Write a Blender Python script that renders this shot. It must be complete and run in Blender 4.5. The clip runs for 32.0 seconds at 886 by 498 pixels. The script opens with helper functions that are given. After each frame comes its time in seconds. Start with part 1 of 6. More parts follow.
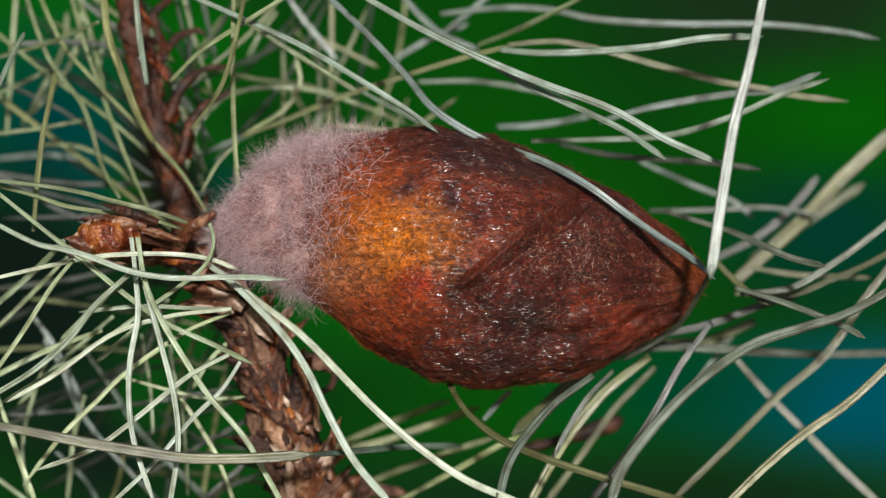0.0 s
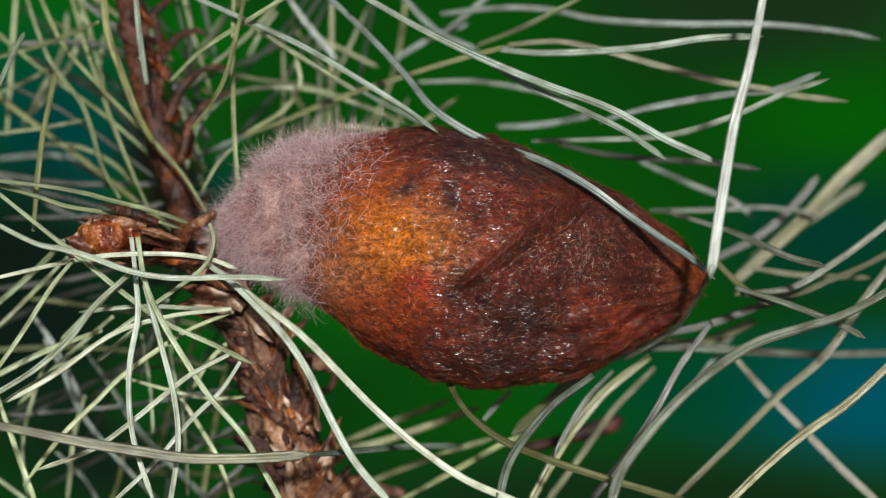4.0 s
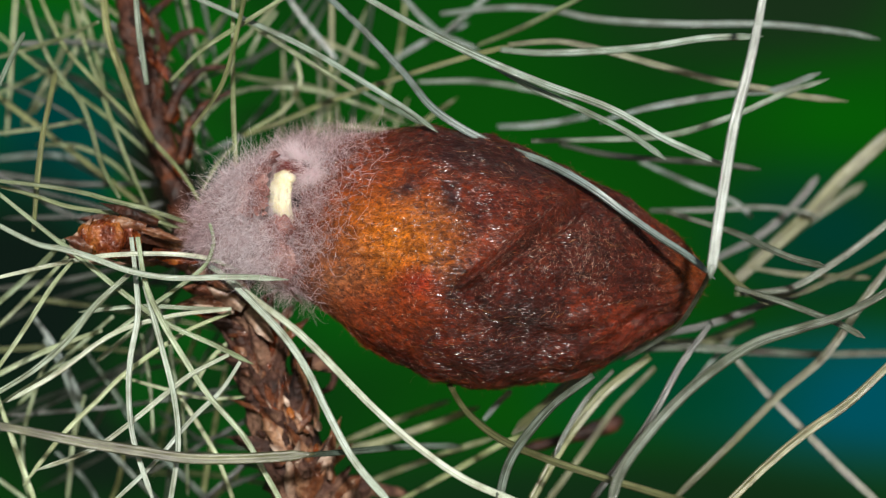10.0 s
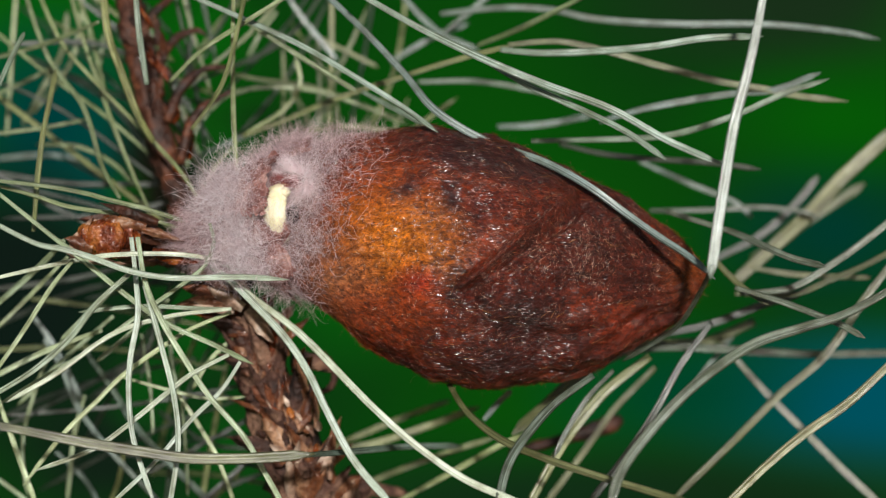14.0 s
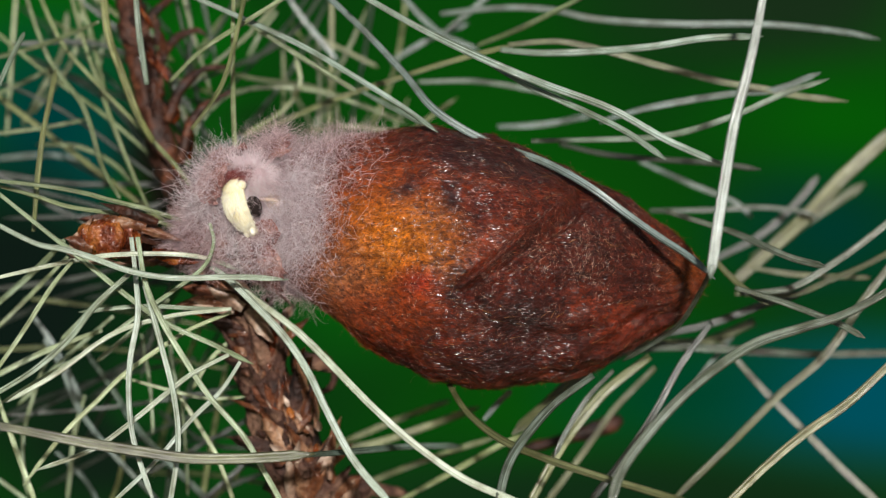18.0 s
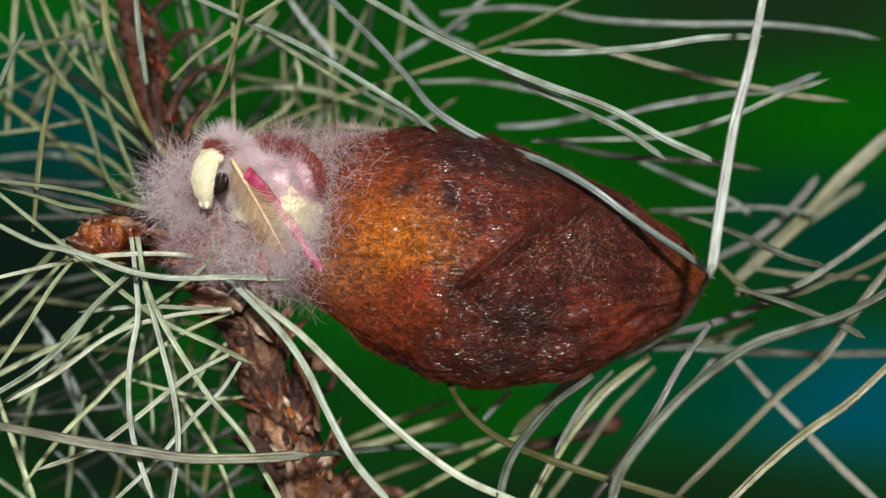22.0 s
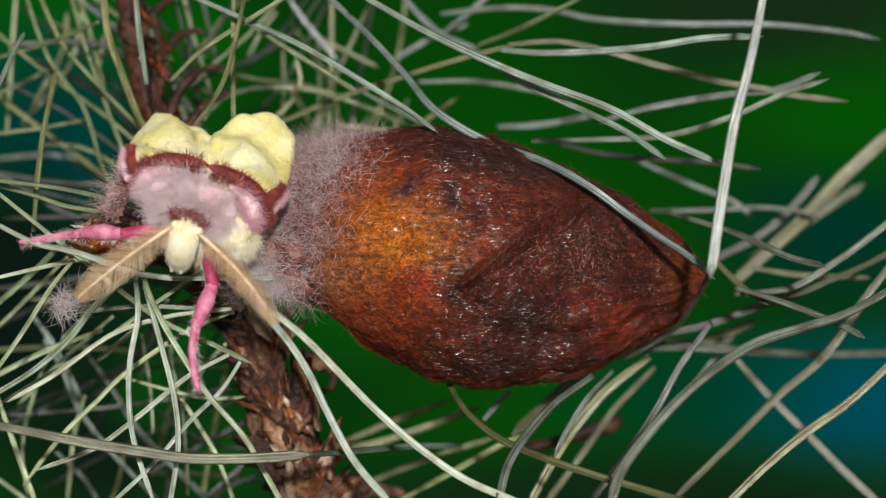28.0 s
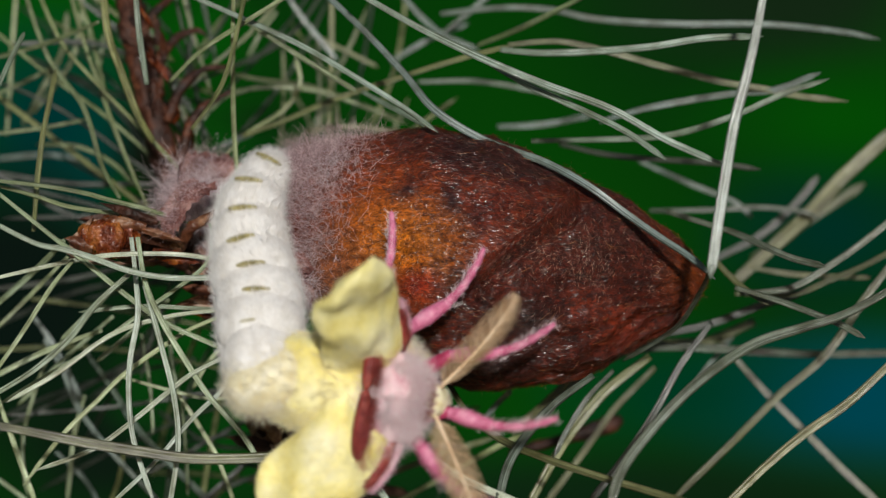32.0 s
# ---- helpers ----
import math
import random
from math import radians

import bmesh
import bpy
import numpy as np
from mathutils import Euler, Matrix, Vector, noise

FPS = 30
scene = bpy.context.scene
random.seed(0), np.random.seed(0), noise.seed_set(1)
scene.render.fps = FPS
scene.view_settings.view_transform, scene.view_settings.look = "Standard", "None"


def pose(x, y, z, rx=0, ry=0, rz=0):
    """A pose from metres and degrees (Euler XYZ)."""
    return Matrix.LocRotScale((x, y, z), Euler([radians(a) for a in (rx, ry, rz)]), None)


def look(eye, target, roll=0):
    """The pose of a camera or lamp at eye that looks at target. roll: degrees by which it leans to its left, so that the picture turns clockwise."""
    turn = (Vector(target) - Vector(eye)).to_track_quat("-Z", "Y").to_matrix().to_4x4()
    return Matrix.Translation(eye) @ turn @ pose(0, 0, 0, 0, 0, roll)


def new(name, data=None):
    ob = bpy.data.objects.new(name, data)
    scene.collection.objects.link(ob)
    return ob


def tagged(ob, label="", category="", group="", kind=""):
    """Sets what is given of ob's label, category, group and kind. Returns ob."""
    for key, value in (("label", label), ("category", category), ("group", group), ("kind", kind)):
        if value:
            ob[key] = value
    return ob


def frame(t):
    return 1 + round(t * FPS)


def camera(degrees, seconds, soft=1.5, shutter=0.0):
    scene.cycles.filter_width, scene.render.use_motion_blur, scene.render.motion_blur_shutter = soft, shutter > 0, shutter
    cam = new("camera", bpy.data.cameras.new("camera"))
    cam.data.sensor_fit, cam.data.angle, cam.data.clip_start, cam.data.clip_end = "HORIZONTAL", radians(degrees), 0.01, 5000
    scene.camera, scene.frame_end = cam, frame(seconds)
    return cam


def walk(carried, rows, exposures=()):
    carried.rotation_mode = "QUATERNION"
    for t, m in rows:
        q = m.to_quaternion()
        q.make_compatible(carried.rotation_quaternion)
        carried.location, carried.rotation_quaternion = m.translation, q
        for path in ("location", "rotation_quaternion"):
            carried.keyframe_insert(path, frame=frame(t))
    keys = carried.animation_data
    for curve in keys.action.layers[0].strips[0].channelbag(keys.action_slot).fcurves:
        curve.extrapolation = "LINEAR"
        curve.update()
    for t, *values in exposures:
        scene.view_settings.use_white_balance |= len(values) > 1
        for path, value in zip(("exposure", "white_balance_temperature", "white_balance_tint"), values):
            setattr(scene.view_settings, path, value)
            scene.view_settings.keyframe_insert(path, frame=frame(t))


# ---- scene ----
# A still macro view: a silk moth leaves its cocoon among the needles of a pine branch.
# Distances in the helpers below are millimetres, x to the right, y away, z up,
# from a point in the middle of the cocoon, which hangs RISE above the ground.
RISE = 320.0
FOCUS = 228.5

cam = camera(22.0, 32.0, soft=1.2, shutter=0.9)
eye = look((0, -0.2366, RISE / 1000), (0, 0, RISE / 1000))
walk(cam, [(0, eye), (32, eye)], exposures=[(0, 0.0), (9, -0.03), (19, -0.12), (25, -0.25), (28, -0.33), (31.5, -0.50), (32, -0.64)])
cam.data.dof.use_dof = True
cam.data.dof.focus_distance = FOCUS / 1000
cam.data.dof.aperture_fstop = 19.5

# ---- light ----
SUN_UP, SUN_TURN = radians(12.7), radians(176)
world = bpy.data.worlds.new("sky")
scene.world = world
world.use_nodes = True
wt = world.node_tree
sky = wt.nodes.new("ShaderNodeTexSky")
sky.sky_type, sky.sun_disc = "NISHITA", False
sky.sun_elevation, sky.sun_rotation = SUN_UP, SUN_TURN
back = wt.nodes["Background"]
back.inputs["Strength"].default_value = 0.05
wt.links.new(sky.outputs["Color"], back.inputs["Color"])
sun = new("sun", bpy.data.lights.new("sun", "SUN"))
sun.data.energy, sun.data.angle, sun.data.color = 4.8, radians(3), (1.0, 0.97, 0.93)
sun.matrix_world = look((0.07, -0.97, 0.22), (0, 0, 0))


# ---- helpers of this scene ----
def W(x, y, z):
    return Vector((x, y, z + RISE)) / 1000


def shader(name, rough=0.5, metal=0.0, spec=0.5):
    m = bpy.data.materials.new(name)
    m.use_nodes = True
    nt = m.node_tree
    b = nt.nodes["Principled BSDF"]
    b.inputs["Roughness"].default_value = rough
    b.inputs["Metallic"].default_value = metal
    b.inputs["Specular IOR Level"].default_value = spec
    return m, nt, b


def node(nt, kind, **inputs):
    n = nt.nodes.new(kind)
    for key, value in inputs.items():
        n.inputs[key.replace("_", " ")].default_value = value
    return n


def ramp(nt, fac, *stops):
    r = nt.nodes.new("ShaderNodeValToRGB")
    while len(r.color_ramp.elements) < len(stops):
        r.color_ramp.elements.new(0.5)
    for e, (p, c) in zip(r.color_ramp.elements, stops):
        e.position, e.color = p, (*c, 1)
    nt.links.new(fac, r.inputs["Fac"])
    return r.outputs["Color"]


def blend(nt, mode, fac, a, b):
    n = nt.nodes.new("ShaderNodeMix")
    n.data_type, n.blend_type = "RGBA", mode
    for socket, value in ((n.inputs["Factor"], fac), (n.inputs["A"], a), (n.inputs["B"], b)):
        if isinstance(value, bpy.types.NodeSocket):
            nt.links.new(value, socket)
        else:
            socket.default_value = value if isinstance(value, float) else (*value, 1)
    return n.outputs["Result"]


def bump(nt, b, height, strength, distance):
    n = node(nt, "ShaderNodeBump", Strength=strength, Distance=distance)
    nt.links.new(height, n.inputs["Height"])
    nt.links.new(n.outputs["Normal"], b.inputs["Normal"])
    return n


def grain(nt, scale, detail=4.0, coords="Object", stretch=(1, 1, 1)):
    tc = nt.nodes.new("ShaderNodeTexCoord")
    mp = nt.nodes.new("ShaderNodeMapping")
    mp.inputs["Scale"].default_value = stretch
    nt.links.new(tc.outputs[coords], mp.inputs["Vector"])
    n = node(nt, "ShaderNodeTexNoise", Scale=scale, Detail=detail)
    nt.links.new(mp.outputs["Vector"], n.inputs["Vector"])
    return n.outputs["Fac"]


def solid(name, verts, faces, material, smooth=True, uv=None):
    me = bpy.data.meshes.new(name)
    me.from_pydata([tuple(v) for v in verts], [], faces)
    if uv is not None:
        layer = me.uv_layers.new(name="UVMap")
        idx = np.zeros(len(me.loops), dtype=np.int32)
        me.loops.foreach_get("vertex_index", idx)
        layer.data.foreach_set("uv", np.asarray(uv, dtype=np.float32)[idx].ravel())
    if smooth:
        me.polygons.foreach_set("use_smooth", [True] * len(me.polygons))
    me.materials.append(material)
    me.update()
    return me


def part(name, me, parent, label="", kind=""):
    ob = new(name, me)
    ob.parent = parent
    return tagged(ob, label, kind=kind)


def spline(points, per):
    """A smooth line through the points."""
    p = [Vector(q) for q in points]
    p = [2 * p[0] - p[1]] + p + [2 * p[-1] - p[-2]]
    out = []
    for i in range(1, len(p) - 2):
        for k in range(per):
            t = k / per
            a, b, c, d = p[i - 1], p[i], p[i + 1], p[i + 2]
            out.append(0.5 * (2 * b + (c - a) * t + (2 * a - 5 * b + 4 * c - d) * t * t + (3 * b - a - 3 * c + d) * t ** 3))
    return out + [p[-2]]


def sweep(line, section, size, face=Vector((0, -1, 0)), twist=0.0):
    """Verts, faces and uv of a section carried along a line. size(t) gives the two half widths."""
    verts, faces, uv, n, m = [], [], [], len(line), len(section)
    for i, p in enumerate(line):
        t = i / (n - 1)
        d = (line[min(i + 1, n - 1)] - line[max(i - 1, 0)]).normalized()
        side = d.cross(face)
        side = side.normalized() if side.length > 1e-6 else Vector((1, 0, 0))
        up = side.cross(d)
        ca, sa = math.cos(twist * t), math.sin(twist * t)
        side, up = side * ca + up * sa, up * ca - side * sa
        a, b = size(t)
        for k, (u, v) in enumerate(section):
            verts.append(p + side * u * a + up * v * b)
            uv.append((k / m, t))
    for i in range(n - 1):
        for k in range(m):
            j = (k + 1) % m
            faces.append((i * m + k, i * m + j, (i + 1) * m + j, (i + 1) * m + k))
    faces.append(tuple(range(m - 1, -1, -1)))
    faces.append(tuple(range((n - 1) * m, n * m)))
    return verts, faces, uv


def ring(n):
    return [(math.cos(2 * math.pi * k / n), math.sin(2 * math.pi * k / n)) for k in range(n)]


def strands(name, roots, ways, lengths, radius, material, segs=3, curl=0.3, seed=1):
    """Many fine hairs in one mesh: three-sided, tapered, each bent at random. Metres, local space."""
    rng = np.random.default_rng(seed)
    roots, ways, lengths = np.asarray(roots, float), np.asarray(ways, float), np.asarray(lengths, float)
    n = len(roots)
    ways = ways / np.linalg.norm(ways, axis=1)[:, None]
    step = (lengths / segs)[:, None]
    rings, p, w = [], roots.copy(), ways.copy()
    drift = rng.normal(size=(n, 3)) * curl
    for s in range(segs + 1):
        ref = np.tile((0.0, -1.0, 0.3), (n, 1))
        a = np.cross(w, ref)
        a /= np.linalg.norm(a, axis=1)[:, None] + 1e-9
        b = np.cross(w, a)
        r = radius * (1.0 - 0.75 * s / segs)
        for k in range(3):
            ang = 2 * math.pi * k / 3
            rings.append(p + (a * math.cos(ang) + b * math.sin(ang)) * r)
        w = w + drift + rng.normal(size=(n, 3)) * curl * 0.8
        w /= np.linalg.norm(w, axis=1)[:, None]
        p = p + w * step
    verts = np.stack(rings, axis=1).reshape(-1, 3)
    per = 3 * (segs + 1)
    quads = []
    for s in range(segs):
        for k in range(3):
            quads.append((s * 3 + k, s * 3 + (k + 1) % 3, (s + 1) * 3 + (k + 1) % 3, (s + 1) * 3 + k))
    quads = (np.array(quads)[None] + (np.arange(n) * per)[:, None, None]).reshape(-1, 4)
    me = bpy.data.meshes.new(name)
    me.vertices.add(len(verts))
    me.vertices.foreach_set("co", verts.ravel())
    me.loops.add(quads.size)
    me.loops.foreach_set("vertex_index", quads.ravel().astype(np.int32))
    me.polygons.add(len(quads))
    me.polygons.foreach_set("loop_start", (np.arange(len(quads)) * 4).astype(np.int32))
    me.polygons.foreach_set("use_smooth", np.ones(len(quads), dtype=bool))
    me.update(calc_edges=True)
    me.materials.append(material)
    return me


# ---- materials ----
def oval_patch(nt, c, x, z, sx, sz, colour, soft, turn=0.0):
    """A soft oval patch of another colour on a front, in metres of the object's space."""
    tc = nt.nodes.new("ShaderNodeTexCoord")
    mp = nt.nodes.new("ShaderNodeMapping")
    mp.vector_type = "TEXTURE"
    mp.inputs["Location"].default_value, mp.inputs["Scale"].default_value = (x, 0, z), (sx, 1000, sz)
    mp.inputs["Rotation"].default_value = (0, radians(turn), 0)
    nt.links.new(tc.outputs["Object"], mp.inputs["Vector"])
    g = nt.nodes.new("ShaderNodeTexGradient")
    g.gradient_type = "SPHERICAL"
    nt.links.new(mp.outputs["Vector"], g.inputs["Vector"])
    f = ramp(nt, g.outputs["Fac"], (0.0, (0, 0, 0)), (soft, (1, 1, 1)))
    return blend(nt, "MIX", f, c, colour)


def needle_material(name, dark, mid, pale, rough=0.38):
    m, nt, b = shader(name, rough - 0.05, spec=1.0)
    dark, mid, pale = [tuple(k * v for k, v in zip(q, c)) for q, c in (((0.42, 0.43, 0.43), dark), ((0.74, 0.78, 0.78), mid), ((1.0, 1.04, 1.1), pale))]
    uv = nt.nodes.new("ShaderNodeTexCoord")
    mp = nt.nodes.new("ShaderNodeMapping")
    mp.inputs["Scale"].default_value = (26, 2.2, 1)
    nt.links.new(uv.outputs["UV"], mp.inputs["Vector"])
    lines = node(nt, "ShaderNodeTexNoise", Scale=1.0, Detail=3.0)
    nt.links.new(mp.outputs["Vector"], lines.inputs["Vector"])
    info = nt.nodes.new("ShaderNodeObjectInfo")
    tone = ramp(nt, lines.outputs["Fac"], (0.34, dark), (0.5, mid), (0.67, pale))
    shift = ramp(nt, info.outputs["Random"], (0.0, (0.62, 0.66, 0.55)), (0.5, (1.0, 1.0, 1.0)), (1.0, (1.25, 1.18, 1.05)))
    blot = ramp(nt, grain(nt, 420.0, 3.0), (0.32, (0.42, 0.38, 0.30)), (0.58, (1.0, 1.0, 1.0)))
    c = blend(nt, "MULTIPLY", 1.0, tone, shift)
    c = blend(nt, "MULTIPLY", 0.75, c, blot)
    nt.links.new(c, b.inputs["Base Color"])
    bump(nt, b, lines.outputs["Fac"], 0.6, 0.00025)
    b.inputs["Coat Weight"].default_value, b.inputs["Coat Roughness"].default_value, b.inputs["Coat IOR"].default_value = 0.35, 0.28, 1.5
    return m


NEEDLE = {
    "g": needle_material("green_needle", (0.053, 0.065, 0.023), (0.234, 0.282, 0.123), (0.448, 0.515, 0.297), 0.32),
    "s": needle_material("silver_needle", (0.063, 0.082, 0.053), (0.295, 0.366, 0.275), (0.583, 0.675, 0.584), 0.26),
    "p": needle_material("pale_needle", (0.15, 0.18, 0.08), (0.50, 0.59, 0.34), (0.76, 0.86, 0.64), 0.32),
    "w": needle_material("whitish_needle", (0.21, 0.25, 0.17), (0.64, 0.72, 0.57), (0.85, 0.90, 0.84), 0.28),
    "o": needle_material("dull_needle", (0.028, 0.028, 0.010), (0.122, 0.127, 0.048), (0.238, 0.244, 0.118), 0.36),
    "y": needle_material("olive_needle", (0.047, 0.051, 0.013), (0.190, 0.206, 0.072), (0.351, 0.378, 0.171), 0.36),
    "d": needle_material("straw_needle", (0.057, 0.051, 0.021), (0.227, 0.226, 0.114), (0.389, 0.400, 0.244), 0.36),
    "b": needle_material("grey_needle", (0.045, 0.056, 0.046), (0.20, 0.25, 0.215), (0.40, 0.47, 0.44), 0.32),
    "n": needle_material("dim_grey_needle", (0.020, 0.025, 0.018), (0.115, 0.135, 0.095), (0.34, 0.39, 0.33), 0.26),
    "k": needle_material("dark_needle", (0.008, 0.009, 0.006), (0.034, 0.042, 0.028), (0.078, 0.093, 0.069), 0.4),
}


def noisy(name, low, mid, high, scale, rough=0.6, relief=0.4, depth=0.0003, stretch=(1, 1, 1), spec=0.4, fleck=0.7):
    m, nt, b = shader(name, rough, spec=spec)
    big, small = grain(nt, scale, 5.0, stretch=stretch), grain(nt, scale * 5.3, 3.0, stretch=stretch)
    c = ramp(nt, big, (0.32, low), (0.5, mid), (0.68, high))
    c = blend(nt, "MULTIPLY", fleck, c, ramp(nt, small, (0.3, (0.45, 0.45, 0.45)), (0.65, (1.15, 1.15, 1.15))))
    nt.links.new(c, b.inputs["Base Color"])
    bump(nt, b, small, relief, depth)
    return m


bark = noisy("bark", (0.018, 0.008, 0.006), (0.08, 0.034, 0.022), (0.24, 0.13, 0.08), 300.0, 0.7, 0.9, 0.0008)
twig_bark = noisy("twig_bark", (0.012, 0.005, 0.003), (0.055, 0.017, 0.008), (0.16, 0.05, 0.02), 350.0, 0.55, 0.7, 0.0005)
bract_skin = noisy("bract_skin", (0.05, 0.014, 0.007), (0.15, 0.052, 0.022), (0.42, 0.24, 0.14), 420.0, 0.28, 0.8, 0.0004, spec=0.6)
resin = noisy("bud_resin", (0.035, 0.007, 0.003), (0.19, 0.036, 0.007), (0.50, 0.17, 0.035), 420.0, 0.24, 0.8, 0.0006, spec=0.7)
pale_bract = noisy("pale_bract", (0.14, 0.065, 0.04), (0.36, 0.23, 0.16), (0.62, 0.50, 0.40), 380.0, 0.35, 0.5, 0.0003)


def silk_tone(nt):
    """The cocoon's colour from place to place: golden at the left, maroon to near black at the right, top and bottom.
    """
    c = ramp(nt, grain(nt, 170.0, 5.0), (0.30, (0.030, 0.004, 0.002)), (0.48, (0.098, 0.012, 0.003)), (0.70, (0.200, 0.032, 0.005)))
    # amber glow through the silk, put into the colour as orange and gold
    c = oval_patch(nt, c, -0.0100, 0.0045, 0.0105, 0.0100, (0.270, 0.055, 0.005), 1.0)
    c = oval_patch(nt, c, -0.0078, 0.0017, 0.0090, 0.0064, (0.450, 0.140, 0.005), 1.2)
    c = oval_patch(nt, c, -0.0138, -0.0022, 0.0060, 0.0056, (0.300, 0.110, 0.045), 1.1)
    c = oval_patch(nt, c, -0.0085, -0.0052, 0.0080, 0.0036, (0.270, 0.046, 0.007), 1.1)
    c = oval_patch(nt, c, -0.0052, -0.0022, 0.0034, 0.0022, (0.220, 0.022, 0.006), 0.8)
    c = oval_patch(nt, c, 0.0135, 0.0010, 0.0150, 0.0130, (0.048, 0.008, 0.004), 1.0)
    c = oval_patch(nt, c, 0.0046, -0.0062, 0.0078, 0.0044, (0.034, 0.006, 0.004), 0.8, -8)
    c = oval_patch(nt, c, 0.0030, 0.0105, 0.0085, 0.0034, (0.040, 0.008, 0.006), 0.8, 12)
    c = oval_patch(nt, c, -0.0063, 0.0072, 0.0028, 0.0014, (0.022, 0.007, 0.010), 1.1, -30)
    c = oval_patch(nt, c, -0.0018, 0.0063, 0.0013, 0.0026, (0.020, 0.007, 0.010), 1.1)
    c = oval_patch(nt, c, -0.0012, 0.0104, 0.0040, 0.0014, (0.020, 0.007, 0.010), 1.0, 10)
    c = oval_patch(nt, c, 0.0225, -0.0015, 0.0042, 0.0042, (0.190, 0.042, 0.008), 1.0)
    c = oval_patch(nt, c, 0.0160, -0.0075, 0.0085, 0.0034, (0.150, 0.020, 0.006), 0.9, 30)
    # dark bottom; dark top, where the light's falloff is put into the colour
    c = oval_patch(nt, c, 0.0030, -0.0105, 0.0110, 0.0036, (0.040, 0.007, 0.005), 0.9, -4)
    c = oval_patch(nt, c, 0.0020, 0.0112, 0.0150, 0.0042, (0.040, 0.008, 0.005), 0.8, 10)
    mottle = grain(nt, 1300.0, 4.0, stretch=(0.7, 1, 1))
    mottle.node.inputs["Distortion"].default_value = 1.2
    return blend(nt, "MULTIPLY", 0.8, c, ramp(nt, mottle, (0.34, (0.35, 0.28, 0.28)), (0.5, (0.95, 0.92, 0.9)), (0.66, (1.7, 1.6, 1.4))))


def cocoon_material():
    m, nt, b = shader("cocoon_silk", 0.42, spec=0.2)
    fibre = grain(nt, 3400.0, 4.0, stretch=(0.45, 1, 1))
    fibre.node.inputs["Distortion"].default_value = 1.6
    fibre.node.inputs["Roughness"].default_value = 0.7
    fine = grain(nt, 4600.0, 1.5, stretch=(0.3, 1, 1))
    c = silk_tone(nt)
    c = blend(nt, "MULTIPLY", 0.85, c, ramp(nt, fibre, (0.38, (0.20, 0.15, 0.14)), (0.5, (0.85, 0.82, 0.8)), (0.62, (1.7, 1.6, 1.45))))
    nt.links.new(c, b.inputs["Base Color"])
    high = blend(nt, "ADD", 0.5, ramp(nt, fibre, (0.25, (0, 0, 0)), (0.75, (1, 1, 1))), ramp(nt, fine, (0.2, (0, 0, 0)), (0.8, (1, 1, 1))))
    bump(nt, b, high, 1.0, 0.00012)
    # thin film of silk gum over threads in three directions
    ridge = None
    for turn in (42, 78, -52):
        thread = grain(nt, 4400.0, 1.0)
        thread.node.inputs["Distortion"].default_value = 0.5
        laid = thread.node.inputs["Vector"].links[0].from_node
        laid.inputs["Rotation"].default_value = (0, radians(turn), 0)
        laid.inputs["Scale"].default_value = (0.11, 1, 1)
        k = ramp(nt, thread, (0.35, (0, 0, 0)), (0.75, (1, 1, 1)))
        ridge = blend(nt, "LIGHTEN", 1.0, ridge, k) if ridge else k
    film = node(nt, "ShaderNodeBump", Strength=1.0, Distance=0.00017)
    nt.links.new(ridge, film.inputs["Height"])
    nt.links.new(film.outputs["Normal"], b.inputs["Coat Normal"])
    b.inputs["Coat Weight"].default_value = 0.5
    b.inputs["Coat Roughness"].default_value = 0.16
    b.inputs["Coat IOR"].default_value = 1.6
    return m


def fibre_material(name, low, high, pale, share, rough, spec):
    """Single silk threads in the cocoon's own tones; a share of them is mixed towards pale."""
    m, nt, b = shader(name, rough, spec=spec)
    geo = nt.nodes.new("ShaderNodeNewGeometry")
    pick = geo.outputs["Random Per Island"]
    c = blend(nt, "MULTIPLY", 1.0, silk_tone(nt), ramp(nt, pick, (0.0, low), (1.0 - share, high)))
    c = blend(nt, "MIX", ramp(nt, pick, (1.0 - share, (0, 0, 0)), (1.0, (1, 1, 1))), c, pale)
    nt.links.new(c, b.inputs["Base Color"])
    return m


def hair_material(name, a, b_, rough=0.5, spec=0.5):
    m, nt, b = shader(name, rough, spec=spec)
    geo = nt.nodes.new("ShaderNodeNewGeometry")
    c = ramp(nt, geo.outputs["Random Per Island"], (0.0, a), (1.0, b_))
    nt.links.new(c, b.inputs["Base Color"])
    return m


shell_silk = cocoon_material()
silk_thread = fibre_material("silk_thread", (0.4, 0.34, 0.34), (1.9, 1.8, 1.6), (0.50, 0.22, 0.07), 0.06, 0.34, 0.35)
# highlights painted as threads: the pale colour stands in for glints
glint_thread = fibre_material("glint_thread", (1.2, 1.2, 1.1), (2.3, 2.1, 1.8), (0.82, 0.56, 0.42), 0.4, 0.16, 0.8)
floss_hair = hair_material("floss_hair", (0.16, 0.058, 0.055), (0.98, 0.76, 0.79), 0.36)
lilac_hair = hair_material("lilac_hair", (0.50, 0.33, 0.35), (1.0, 0.94, 0.97), 0.36)
brown_hair = hair_material("brown_hair", (0.10, 0.035, 0.025), (0.36, 0.17, 0.12), 0.4)
felt = noisy("cocoon_felt", (0.10, 0.030, 0.026), (0.30, 0.125, 0.105), (0.60, 0.37, 0.33), 560.0, 0.7, 0.8, 0.0005)
yellow_scale = noisy("yellow_wing", (0.84, 0.72, 0.22), (0.92, 0.84, 0.38), (0.95, 0.90, 0.58), 260.0, 0.6, 0.35, 0.0003, fleck=0.2)
yellow_hair = hair_material("yellow_hair", (0.84, 0.74, 0.36), (0.97, 0.93, 0.72), 0.5)
